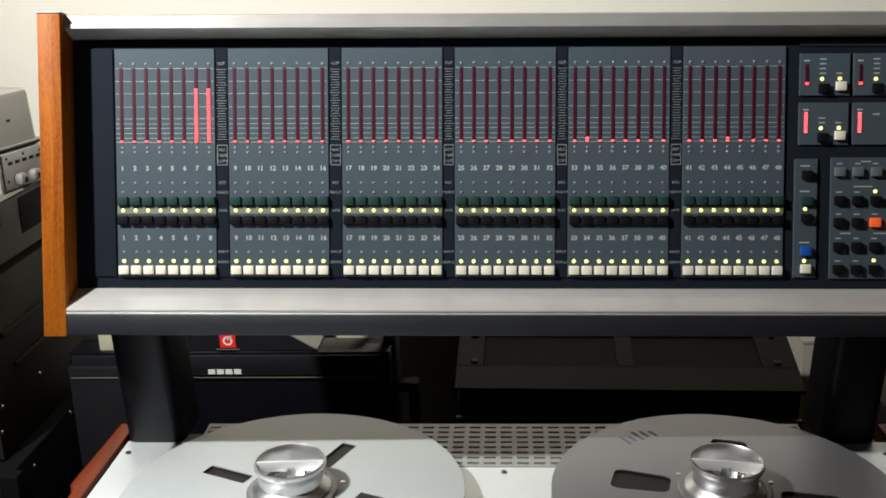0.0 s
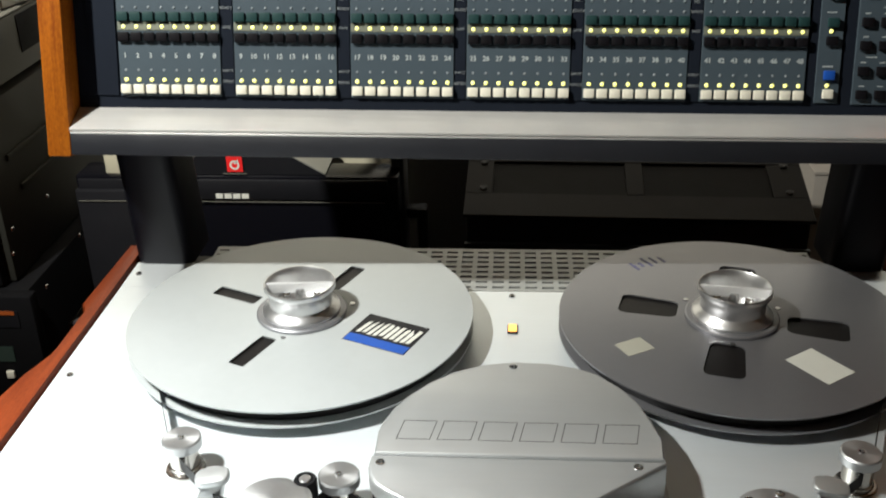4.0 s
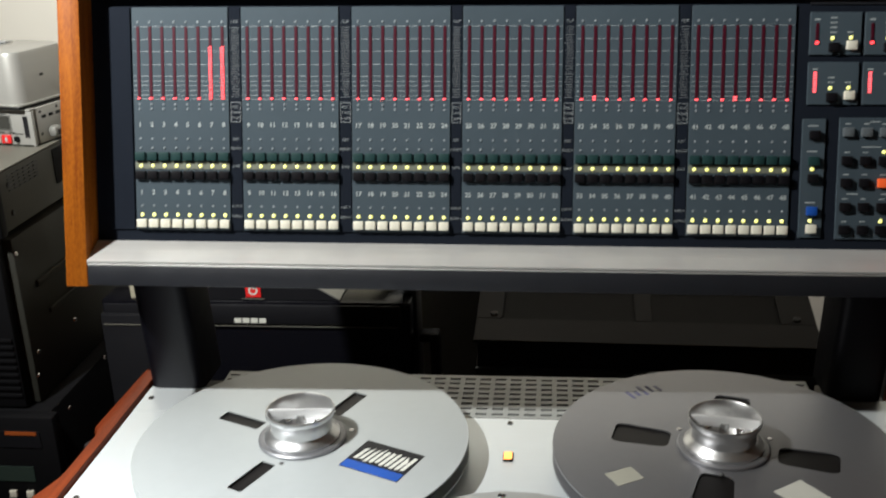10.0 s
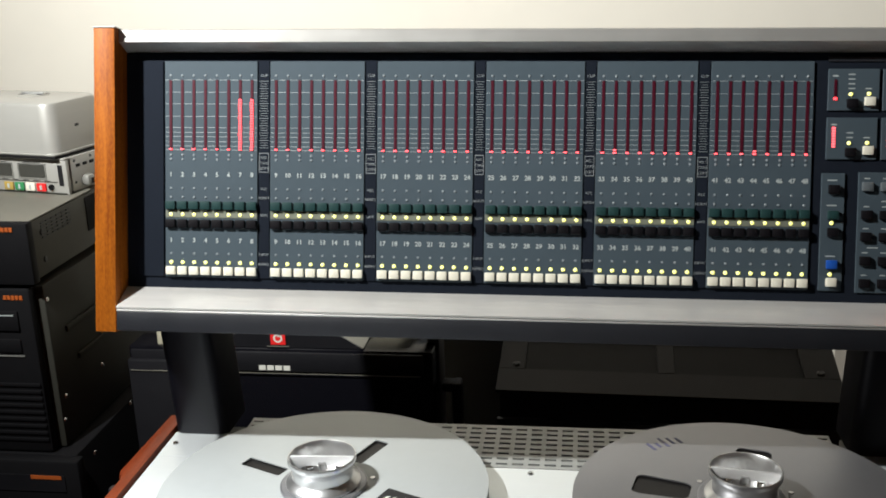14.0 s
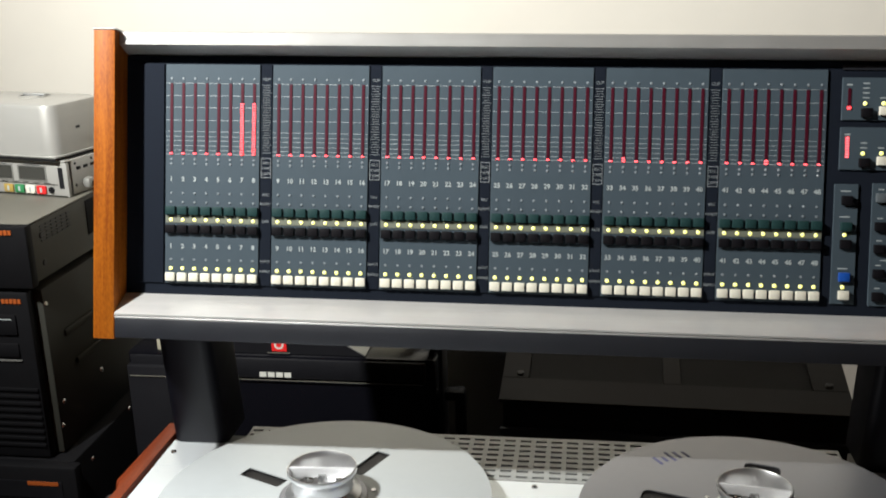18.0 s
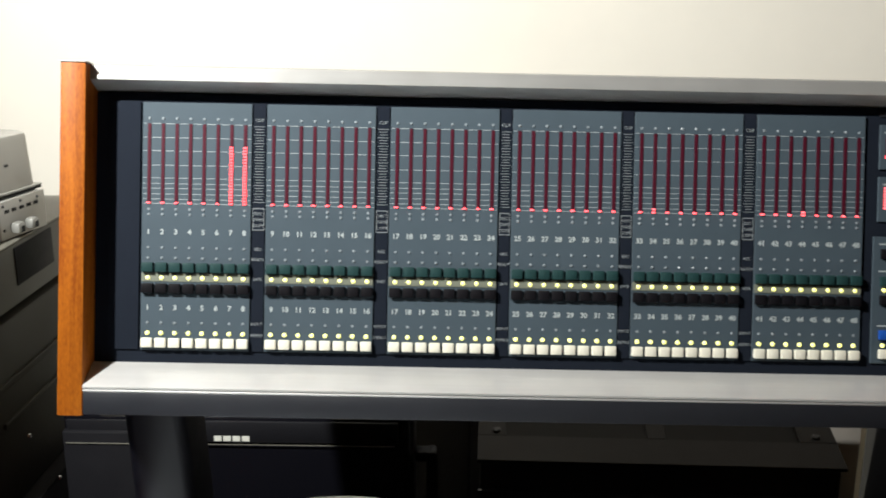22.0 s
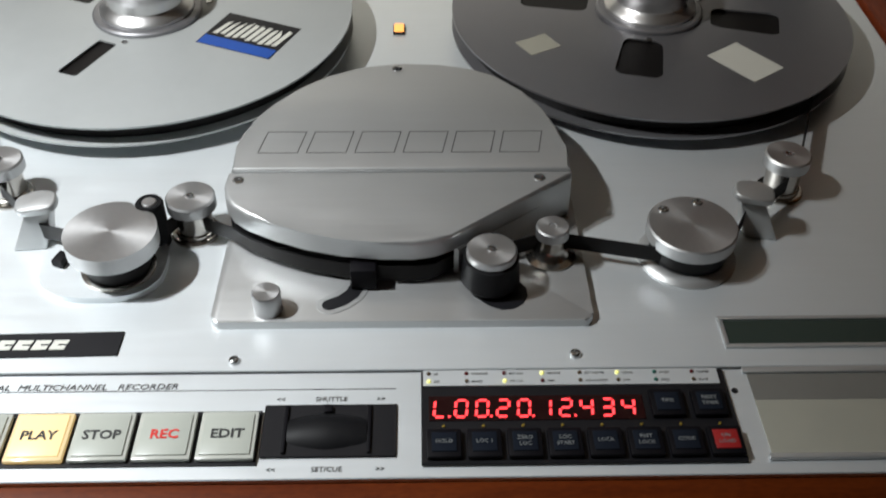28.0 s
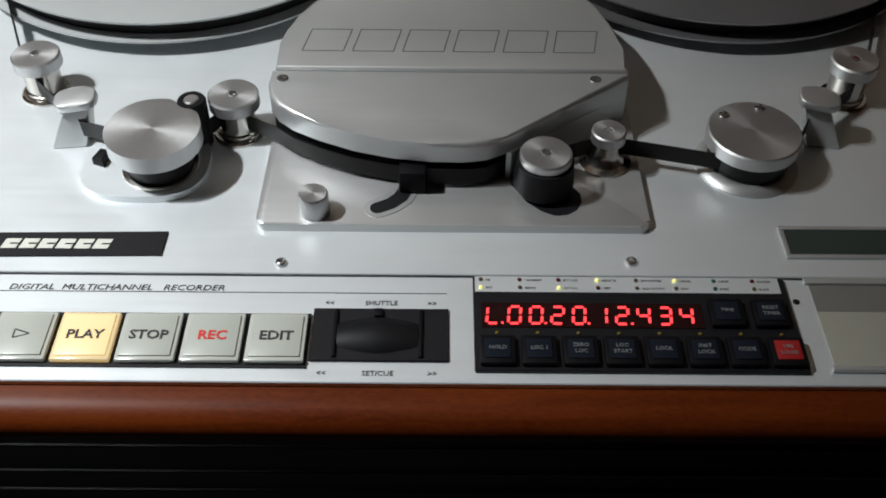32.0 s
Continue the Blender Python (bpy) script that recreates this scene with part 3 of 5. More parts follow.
for k, w in enumerate(keys + [("TIME",), ("RESET", "TIMER")]):
    x, y = (0.0377 + 0.02265 * k, 0.0868) if k < 8 else (0.1680 + 0.0245 * (k - 8), 0.1145)
    key = part("locator_key", lkey, None, loc, at=(x, y, 0))
    part("key_top", lcapred if w[0] == "UN" else lcap, None, key, "red key top" if w[0] == "UN" else "")
    b = bm_new()
    for i, s in enumerate(w):
        write(b, s, 0.0035, flat(0, (0.0021 if len(w) > 1 else 0.0) - 0.0042 * i, 0.0072))
    part("caption", b, M_LOCPRINT, key)
    if k < 8:
        part("key_led", lathe(bm_new(), [(0.0009, 0.0024), (0.0009, 0.0032), (0, 0.0035)], x, 0.1006, 10), mat("amber_led", (0.22, 0.15, 0.02), 0.3, 0, 0) if k == 0 else MATS["amber_led"], loc)

# recessed tray and level window beside the locator
tray = part("script_tray", box(bm_new(), 0.2190, 0.4440, 0.1400, 0.1445, 0.0003, 0.0022, 0.0006), M_COVER, recorder, "shallow aluminium note tray")
part("tray_lip", box(bm_new(), 0.2190, 0.4440, 0.0760, 0.0795, 0.0003, 0.0030, 0.0006), M_COVER, tray)
part("note_sheet", box(bm_new(), 0.2215, 0.4420, 0.0800, 0.1190, 0.0003, 0.0010), M_NOTE, tray, "greenish-white paper strip")
part("tray_bed", box(bm_new(), 0.2215, 0.4420, 0.1192, 0.1395, 0.0003, 0.0008), M_SILVER, tray)
b = bm_new()
box(b, 0.2140, 0.4300, 0.1850, 0.1880, 0.0, 0.0018, 0.0005)
box(b, 0.2140, 0.4300, 0.1610, 0.1640, 0.0, 0.0018, 0.0005)
box(b, 0.2140, 0.2170, 0.1640, 0.1850, 0.0, 0.0018, 0.0005)
box(b, 0.4270, 0.4300, 0.1640, 0.1850, 0.0, 0.0018, 0.0005)
win = part("level_window", b, M_COVER, recorder, "framed display window, unlit")
part("glass", box(bm_new(), 0.2172, 0.4268, 0.1642, 0.1848, 0.0002, 0.0007), M_LCD, win, "dark greenish glass")

# brand plate: plain slanted bars stand for the maker's mark
plate = part("name_plate", prism(bm_new(), [(-0.2830, 0.1575), (-0.1605, 0.1595), (-0.1600, 0.1795), (-0.2855, 0.1770)], 0.0, 0.0014, 0.0003, 1), M_BLACK, recorder, "black name plate with silver mark")


def mark(bm, x0, y0, w, h, z0, z1, letters=6, slant=0.25, t=0.0012, solid_bar=True):
    """Slanted plain blocks in the place of a maker's mark."""
    pitch = w / letters
    for i in range(letters):
        x = x0 + i * pitch
        def q(u, v):
            return (x + u + slant * v, y0 + v)
        a, g = pitch * 0.84, t
        if solid_bar:
            prism(bm, [q(0, 0), q(a, 0), q(a, h * 0.42), q(0, h * 0.42)], z0, z1)
            prism(bm, [q(0, h * 0.58), q(a, h * 0.58), q(a, h), q(0, h)], z0, z1)
            prism(bm, [q(0, h * 0.42), q(a * 0.45, h * 0.42), q(a * 0.45, h * 0.58), q(0, h * 0.58)], z0, z1)
        else:
            prism(bm, [q(0, 0), q(a, 0), q(a, g), q(0, g)], z0, z1)
            prism(bm, [q(0, h - g), q(a, h - g), q(a, h), q(0, h)], z0, z1)
            prism(bm, [q(0, g), q(g, g), q(g, h - g), q(0, h - g)], z0, z1)
            prism(bm, [q(a - g, g), q(a, g), q(a, h - g), q(a - g, h - g)], z0, z1)
    return bm


for i in range(6):
    part("maker_block", mark(bm_new(), -0.2580 + 0.011 * i, 0.1640, 0.011, 0.0080, 0.0014, 0.0017, letters=1), M_PAPER, plate, "plain silver-white block")

# screws and lamp on the deck
dome = mesh_of("deck_screw", lathe(bm_new(), [(0.0036, 0.0), (0.0036, 0.0008), (0.0030, 0.0019), (0.0016, 0.0024), (0.0013, 0.0012), (0, 0.0012)], seg=20), M_STEEL)
for x, y in ((-0.433, 0.670), (-0.430, 0.456), (0.436, 0.458), (0.434, 0.670), (0.0065, 0.628), (-0.0885, 0.1545), (0.1200, 0.1575)):
    part("deck_screw", dome, None, recorder, at=(x, y, 0.0))
part("strip_screw", lathe(bm_new(), [(0.0020, 0.0), (0.0020, 0.0004), (0.0012, 0.0008), (0, 0.0008)], 0.2115, 0.1270, 16), M_BLACK, recorder)
lampf = part("lamp_frame", box(bm_new(), 0.0020, 0.0128, 0.5475, 0.5640, 0.0, 0.0022, 0.0006), M_BLACK, recorder, "small lit key in a black frame")
part("lamp_lens", box(bm_new(), 0.0030, 0.0118, 0.5487, 0.5628, 0.0022, 0.0036, 0.0008), mat("amber_lens_lit", (0.7, 0.36, 0.10), 0.4, 0, 0, emit=(1.0, 0.38, 0.08), power=2.6), lampf, "lit amber lens")

# ---------- head block ----------
HB = [(0.128, 0.395), (-0.100, 0.395), (-0.1055, 0.300)]
for hx, hy, a0 in ((-0.1010, 0.1875, 180), (0.1285, 0.1875, 270)):
    HB += [(hx + 0.0060 * math.cos(radians(a0 + 15 * i)), hy + 0.0060 * math.sin(radians(a0 + 15 * i))) for i in range(7)]
HB += [(0.1340, 0.300)]
base = part("head_base_plate", prism(bm_new(), HB, 0.0, 0.0060, 0.0022, 2), M_COVER, recorder, "satin head base plate with rounded corners")
rear = [(-0.1035, 0.2915), (-0.1035, 0.318), (-0.101, 0.335), (-0.094, 0.352), (-0.083, 0.371), (-0.066, 0.394), (-0.046, 0.411), (-0.020, 0.424), (0.009, 0.4295), (0.040, 0.428), (0.064, 0.422), (0.084, 0.411), (0.103, 0.390), (0.116, 0.367), (0.1245, 0.342), (0.1285, 0.316), (0.1290, 0.2915)]
cover = part("head_cover", prism(bm_new(), rear, 0.0061, 0.0425, 0.0022, 3), M_COVER, recorder, "brushed aluminium head cover with engraved outline mark")
frontc = [(-0.1055, 0.2905), (-0.1065, 0.2760), (-0.1040, 0.2640), (-0.0980, 0.2540), (-0.0880, 0.2450), (-0.0700, 0.2350), (-0.0480, 0.2255), (-0.0240, 0.2190), (0.0000, 0.2160), (0.0200, 0.2155), (0.0340, 0.2180), (0.0450, 0.2235), (0.1290, 0.2850), (0.1300, 0.2905)]
fcover = part("head_flap", prism(bm_new(), frontc, 0.0270, 0.0415, 0.0030, 3), M_COVER, recorder, "hinged front flap of the head cover")
inner = [(-0.1020, 0.2900), (-0.1020, 0.2620), (-0.0880, 0.2500), (-0.0700, 0.2400), (-0.0480, 0.2310), (-0.0240, 0.2250), (0.0000, 0.2220), (0.0200, 0.2215), (0.0340, 0.2240), (0.0450, 0.2290), (0.1240, 0.2880), (0.1240, 0.2900)]
part("head_block", prism(bm_new(), inner, 0.0061, 0.0269), M_RUBBER, recorder, "black heads and tape guides under the cover")
b = bm_new()
prism(b, [(0.0470, 0.2262), (0.0500, 0.2250), (0.1295, 0.2860), (0.1280, 0.2900), (0.1250, 0.2900)], 0.0061, 0.0271)
part("side_wall", b, M_COVER, recorder)
sock = mesh_of("socket_screw", lathe(bm_new(), [(0.0038, 0.0), (0.0038, 0.0007), (0.0030, 0.0009), (0.0019, 0.0009), (0.0017, 0.0003), (0, 0.0003)], seg=20), M_STEEL)
part("socket_screw", sock, None, fcover, at=(-0.0975, 0.2805, 0.0414))
part("socket_screw", sock, None, fcover, at=(0.1065, 0.2820, 0.0414))
part("socket_screw", sock, None, cover, at=(0.0080, 0.4205, 0.0424))
for i in range(6):
    part("engraved_block", mark(bm_new(), -0.0880 + 0.0337 * i, 0.3100, 0.0337, 0.0260, 0.0424, 0.0426, letters=1, t=0.0008, solid_bar=False, slant=0.18), M_ENGRAVED, cover, "engraved outline block")
part("splice_knob", lathe(bm_new(), [(0.0092, 0.0060), (0.0092, 0.0205), (0.0084, 0.0218), (0, 0.0218)], seg=32), M_TURNED, recorder, "plain turned aluminium knob", at=(-0.0715, 0.1930, 0))
# curved slot with a lifter
arc = [(-0.0150, 0.2210), (-0.0160, 0.2130), (-0.0190, 0.2060), (-0.0250, 0.2000), (-0.0330, 0.1960)]


def ribbon(pts, w):
    left, right = [], []
    for i, p in enumerate(pts):
        a, c = Vector(pts[max(0, i - 1)]), Vector(pts[min(len(pts) - 1, i + 1)])
        d = (c - a).normalized()
        left.append((p[0] - d.y * w, p[1] + d.x * w))
        right.append((p[0] + d.y * w, p[1] - d.x * w))
    d = (Vector(pts[-1]) - Vector(pts[-2])).normalized()
    e = Vector(pts[-1])
    cap_end = [(e.x + w * math.cos(t) * d.x + w * math.sin(t) * d.y, e.y + w * math.cos(t) * d.y - w * math.sin(t) * d.x) for t in (1.0, 0.5, 0, -0.5, -1.0)]
    return left + cap_end[::-1] + right[::-1]


part("slot_rim", prism(bm_new(), ribbon(arc, 0.0085), 0.0060, 0.0064, 0.0003, 1), M_COVER, base, "bevelled rim of the curved slot")
part("slot", prism(bm_new(), ribbon(arc, 0.0048), 0.0064, 0.0067), M_BLACK, base, "dark curved slot")
part("tape_lifter", box(bm_new(), -0.0200, -0.0030, 0.2090, 0.2230, 0.0070, 0.0235, 0.0015), M_BLACKKEY, recorder, "black tape lifter block")

# ---------- rollers and guides ----------


def roller(x, y, cap_r, top, name="guide_roller", label="turned aluminium guide roller", stem_r=0.0124, base_r=0.0172):
    th = part(name, lathe(bm_new(), [(stem_r, 0.003), (stem_r, top - 0.0115), (stem_r + 0.0012, top - 0.0100), (stem_r + 0.0012, top - 0.0092)], x, y, 40), M_CHROME, recorder, label)
    part("base_ring", lathe(bm_new(), [(base_r, 0.0), (base_r, 0.0016), (base_r - 0.0012, 0.0028), (base_r - 0.0032, 0.0030), (base_r - 0.0034, 0.0052), (stem_r + 0.0004, 0.0058), (stem_r, 0.0058)], x, y, 40), M_CHROME, th)
    part("cap", lathe(bm_new(), [(cap_r - 0.0016, top - 0.0100), (cap_r, top - 0.0088), (cap_r, top - 0.0012), (cap_r - 0.0012, top), (0.0038, top), (0.0034, top - 0.0008), (0, top - 0.0008)], seg=48), M_TURNED, th, "brushed cap", at=(x, y, 0))
    part("cap_screw", lathe(bm_new(), [(0.0026, top - 0.0008), (0.0026, top + 0.0004), (0.0013, top + 0.0004), (0.0011, top - 0.0004), (0, top - 0.0004)], x, y, 16), M_STEEL, th)
    return th


roller(-0.2715, 0.3180, 0.0165, 0.0330)
roller(-0.1305, 0.2760, 0.0168, 0.0325)
roller(0.2895, 0.3185, 0.0165, 0.0340)

# capstan puck with its small idler
cx, cy, cr = -0.1744, 0.2350, 0.0298
ix, iy = -0.1550, 0.2640
oval = [(-0.1850 + 0.0412 * math.copysign(abs(math.cos(t)) ** 0.80, math.cos(t)), 0.2390 + 0.0335 * math.copysign(abs(math.sin(t)) ** 0.70, math.sin(t))) for t in [2 * math.pi * i / 48 for i in range(48)]]
puck = part("tension_sensor", lathe(bm_new(), [(0.0225, 0.0040), (0.0225, 0.0055), (0.0205, 0.0065), (0.0205, 0.0240), (0, 0.0240)], cx, cy, 48), M_RUBBER, recorder, "dark tension roller under a silver disc")
part("base_plate", prism(bm_new(), oval, 0.0, 0.0050, 0.0005, 1), M_DECK, puck, "oval aluminium base plate")
part("base_ring", lathe(bm_new(), [(0.0245, 0.0050), (0.0245, 0.0062), (0.0225, 0.0070)], cx, cy, 40), M_CHROME, puck)
outline = []
for i in range(96):
    a = 2 * math.pi * i / 96
    x, y = cx + cr * math.cos(a), cy + cr * math.sin(a)
    d = math.hypot(x - ix, y - iy)
    if d < 0.0105:
        x, y = ix + (x - ix) * 0.0105 / d, iy + (y - iy) * 0.0105 / d
        x, y = (x, y) if math.hypot(x - cx, y - cy) <= cr else (cx + (ix - cx) * 0.66 + 0.3 * (x - ix), cy + (iy - cy) * 0.66 + 0.3 * (y - iy))
    outline.append((x, y))
part("disc", prism(bm_new(), [(u - cx, v - cy) for u, v in outline], 0.0245, 0.0365, 0.0010, 2), M_TURNED, puck, "thick brushed disc with a notch", at=(cx, cy, 0))
idler = part("idler_roller", lathe(bm_new(), [(0.0094, 0.002), (0.0094, 0.0352), (0.0084, 0.0368), (0.0060, 0.0368), (0.0056, 0.0356)], ix, iy, 28), M_RUBBER, recorder, "small black idler roller")
part("idler_pin", lathe(bm_new(), disc(0.0050, 0.0350, 0.0374), ix, iy, 20), M_CLAMP, idler)
part("lock_screw", prism(bm_new(), [(-0.2185, 0.2360), (-0.2110, 0.2330), (-0.2085, 0.2440), (-0.2150, 0.2460)], 0.0038, 0.0110, 0.0012), M_RUBBER, puck, "dark clamping wedge")

rx, ry = 0.2065, 0.2470
rp = part("tacho_roller", lathe(bm_new(), [(0.0260, 0.0060), (0.0260, 0.0190), (0, 0.0190)], rx, ry, 48), M_RUBBER, recorder, "dark tacho roller under a brushed disc")
part("base_ring", lathe(bm_new(), [(0.0335, 0.0), (0.0335, 0.0012), (0.0315, 0.0030), (0.0285, 0.0046), (0.0262, 0.0048)], rx, ry, 48), M_COVER, rp)
part("disc", lathe(bm_new(), disc(0.0300, 0.0195, 0.0290, 0.0010), seg=64), M_TURNED, rp, "brushed aluminium disc", at=(rx, ry, 0))
for x, y in ((rx - 0.0172, ry + 0.0150), (rx + 0.0075, ry + 0.0225)):
    part("disc_screw", lathe(bm_new(), [(0.0034, 0.0288), (0.0034, 0.0300), (0.0020, 0.0305), (0.0015, 0.0295), (0, 0.0295)], x, y, 16), M_STEEL, rp)

pinch = part("pinch_roller", lathe(bm_new(), [(0.0165, 0.0070), (0.0192, 0.0110), (0.0178, 0.0290), (0.0160, 0.0295), (0, 0.0295)], 0.0705, 0.2160, 48), M_RUBBER, recorder, "black rubber pinch roller with silver cap")
part("cap", lathe(bm_new(), [(0.0155, 0.0295), (0.0162, 0.0305), (0.0162, 0.0345), (0.0152, 0.0356), (0.0036, 0.0356), (0.0032, 0.0350), (0, 0.0350)], seg=48), M_TURNED, pinch, at=(0.0705, 0.2160, 0))
part("cap_screw", lathe(bm_new(), [(0.0026, 0.0350), (0.0026, 0.0360), (0.0012, 0.0360), (0.0010, 0.0354), (0, 0.0354)], 0.0705, 0.2160, 16), M_STEEL, pinch)
part("pinch_recess", prism(bm_new(), ribbon([(0.0640, 0.2270), (0.0720, 0.2120), (0.0790, 0.2060)], 0.0155), 0.0060, 0.0063), M_BLACK, base, "dark oblong recess")
post = part("guide_post", lathe(bm_new(), [(0.0170, 0.0060), (0.0170, 0.0072), (0.0122, 0.0082), (0.0094, 0.0120), (0.0084, 0.0160), (0.0084, 0.0240)], 0.1125, 0.2425, 36), M_CHROME, recorder, "flared chrome guide post with silver cap")
part("cap", lathe(bm_new(), [(0.0100, 0.0235), (0.0112, 0.0245), (0.0112, 0.0310), (0.0102, 0.0320), (0.0028, 0.0320), (0.0024, 0.0315), (0, 0.0315)], seg=36), M_TURNED, post, at=(0.1125, 0.2425, 0))


def flag(x, y, s, turn):
    """A wedge-shaped tape sensor under a tilted cap."""
    m = pose(x, y, 0, 0, 0, turn) @ Matrix.Diagonal((1.2, 1.2, 1.1, 1))
    b = bm_new()
    vs = [bm_v for bm_v in (b.verts.new(p) for p in ((-0.0155 * s, -0.008, 0), (0.0035 * s, -0.008, 0), (0.0060 * s, 0.008, 0), (-0.0125 * s, 0.008, 0), (-0.0040 * s, -0.005, 0.026), (0.0100 * s, -0.005, 0.027), (0.0110 * s, 0.007, 0.027), (-0.0030 * s, 0.007, 0.026)))]
    for q in ((0, 3, 2, 1), (4, 5, 6, 7), (0, 1, 5, 4), (1, 2, 6, 5), (2, 3, 7, 6), (3, 0, 4, 7)):
        b.faces.new([vs[i] for i in q])
    bmesh.ops.recalc_face_normals(b, faces=b.faces[:])
    bmesh.ops.bevel(b, geom=b.edges[:], offset=0.0012, segments=2, profile=0.5, affect="EDGES", clamp_overlap=True)
    b.transform(m)
    th = part("tape_sensor", b, M_COVER, recorder, "wedge-shaped cast tape sensor")
    c = bm_new()
    pts = [(s * (0.0060 + 0.0115 * math.cos(t) * abs(math.cos(t)) ** -0.35), 0.0015 + 0.0080 * math.sin(t) * abs(math.sin(t)) ** -0.35) for t in [2 * math.pi * (i + 0.5) / 24 for i in range(24)]]
    prism(c, pts, 0.0268, 0.0312, 0.0014, 3)
    c.transform(m @ pose(0, 0, 0.001, 5, -6 * s, 0))
    part("cap", c, M_COVER, th)


flag(-0.2345, 0.2680, 1, 6)
flag(0.2570, 0.2745, -1, -10)

# ---------- tape ----------


def strip_along(pts, z0, z1, t=0.00035):
    b = bm_new()
    rows_ = []
    for i, p in enumerate(pts):
        a, c = Vector(pts[max(0, i - 1)]), Vector(pts[min(len(pts) - 1, i + 1)])
        d = (c - a).normalized()
        n_ = Vector((-d.y, d.x)) * t
        rows_.append([b.verts.new((p[0] + n_.x * k, p[1] + n_.y * k, z)) for k, z in ((1, z0), (1, z1), (-1, z1), (-1, z0))])
    for r, q in zip(rows_, rows_[1:]):
        for k in range(4):
            b.faces.new((r[k], r[(k + 1) % 4], q[(k + 1) % 4], q[k]))
    b.faces.new(rows_[0][::-1])
    b.faces.new(rows_[-1])
    bmesh.ops.recalc_face_normals(b, faces=b.faces[:])
    return b


def arc_pts(x, y, r, a0, a1, n=12):
    return [(x + r * math.cos(radians(a0 + (a1 - a0) * i / n)), y + r * math.sin(radians(a0 + (a1 - a0) * i / n))) for i in range(n + 1)]


REEL_L, REEL_R = (-0.2102, 0.5378), (0.2278, 0.5402)
runs = [
    arc_pts(REEL_L[0], REEL_L[1], 0.1665, 232, 226, 3) + arc_pts(-0.2715, 0.3180, 0.0104, 190, 260, 6),
    arc_pts(-0.2715, 0.3180, 0.0104, 260, 262, 1) + [(-0.2290, 0.2600)] + arc_pts(cx, cy, 0.0212, 140, 400, 18),
    arc_pts(cx, cy, 0.0212, 400, 402, 1) + arc_pts(ix, iy, 0.0088, 230, 330, 5) + arc_pts(-0.1305, 0.2760, 0.0102, 200, 310, 8),
    arc_pts(-0.1305, 0.2760, 0.0102, 310, 312, 1) + [(-0.1010, 0.2560), (-0.0880, 0.2448), (-0.0700, 0.2345), (-0.0480, 0.2252), (-0.0240, 0.2190), (0.0000, 0.2160), (0.0200, 0.2155), (0.0340, 0.2180), (0.0450, 0.2260), (0.0600, 0.2370), (0.0760, 0.2358)],
    [(0.0760, 0.2358)] + arc_pts(0.1125, 0.2425, 0.0068, 110, 60, 4) + arc_pts(rx, ry, 0.0264, 215, 345, 12),
    arc_pts(rx, ry, 0.0264, 343, 345, 1) + [(0.2500, 0.2710)] + arc_pts(0.2895, 0.3185, 0.0104, 280, 350, 6),
    arc_pts(0.2895, 0.3185, 0.0104, 348, 350, 1) + arc_pts(REEL_R[0], REEL_R[1], 0.1665, 312, 316, 3),
]
tape = thing("magnetic_tape", DECK, "dark brown magnetic tape threaded round the rollers", "tape")
for pts in runs:
    part("tape_run", strip_along(pts, 0.0090, 0.0212), M_TAPE, tape)

# ---------- reels ----------


def ring_pts(r, n):
    return [(r * math.cos(2 * math.pi * i / n), r * math.sin(2 * math.pi * i / n)) for i in range(n)]


def slot_pts(a, r0, r1, hw, rc):
    """A radial opening with rounded corners, its middle line at a degrees."""
    pts = []
    for cx_, cy_, a0 in ((r1 - rc, hw - rc, 0), (r0 + rc, hw - rc, 90), (r0 + rc, rc - hw, 180), (r1 - rc, rc - hw, 270)):
        for i in range(6):
            t = radians(a0 + 18 * i)
            pts.append((cx_ + rc * math.cos(t), cy_ + rc * math.sin(t)))
    c, q = math.cos(radians(a)), math.sin(radians(a))
    return [(u * c - v * q, u * q + v * c) for u, v in pts]


def flange(z0, z1, r_in, r_out, loops):
    """A thin disc with openings."""
    b = bm_new()
    edges = []
    for pts in [ring_pts(r_out, 160), ring_pts(r_in, 64)] + loops:
        vs = [b.verts.new((x, y, z0)) for x, y in pts]
        edges += [b.edges.new((vs[i], vs[(i + 1) % len(vs)])) for i in range(len(vs))]
    bmesh.ops.triangle_fill(b, use_beauty=True, edges=edges, normal=(0, 0, 1))
    ret = bmesh.ops.extrude_face_region(b, geom=b.faces[:])
    bmesh.ops.translate(b, vec=(0, 0, z1 - z0), verts=[v for v in ret["geom"] if isinstance(v, bmesh.types.BMVert)])
    bmesh.ops.recalc_face_normals(b, faces=b.faces[:])
    return b


def reel(centre, radius, loops, material, label):
    th = thing("tape_reel", DECK @ pose(centre[0], centre[1], 0.0), label, "tape reel", "reels on the deck")
    part("turntable", lathe(bm_new(), [(0.060, 0.0), (0.060, 0.0115), (0, 0.0115)], seg=48), M_BLACK, th)
    part("lower_flange", flange(0.0117, 0.0134, 0.038, radius, []), material, th)
    part("upper_flange", flange(0.0275, 0.0290, 0.038, radius, loops), material, th, "aluminium flange with four openings")
    part("tape_pack", lathe(bm_new(), [(radius - 0.010, 0.0138), (radius - 0.010, 0.0265), (0.040, 0.0265), (0.040, 0.0138)], seg=120), M_TAPE, th, "wound dark tape")
    part("hub", lathe(bm_new(), [(0.0400, 0.0117), (0.0400, 0.0308), (0.0390, 0.0314), (0.0300, 0.0314)], seg=64), material, th)
    for a in (20, 140, 260):
        part("hub_screw", lathe(bm_new(), [(0.0028, 0.0290), (0.0028, 0.0297), (0.0012, 0.0300), (0, 0.0296)], 0.053 * math.cos(radians(a)), 0.053 * math.sin(radians(a)), 14), M_STEEL, th)
    return th


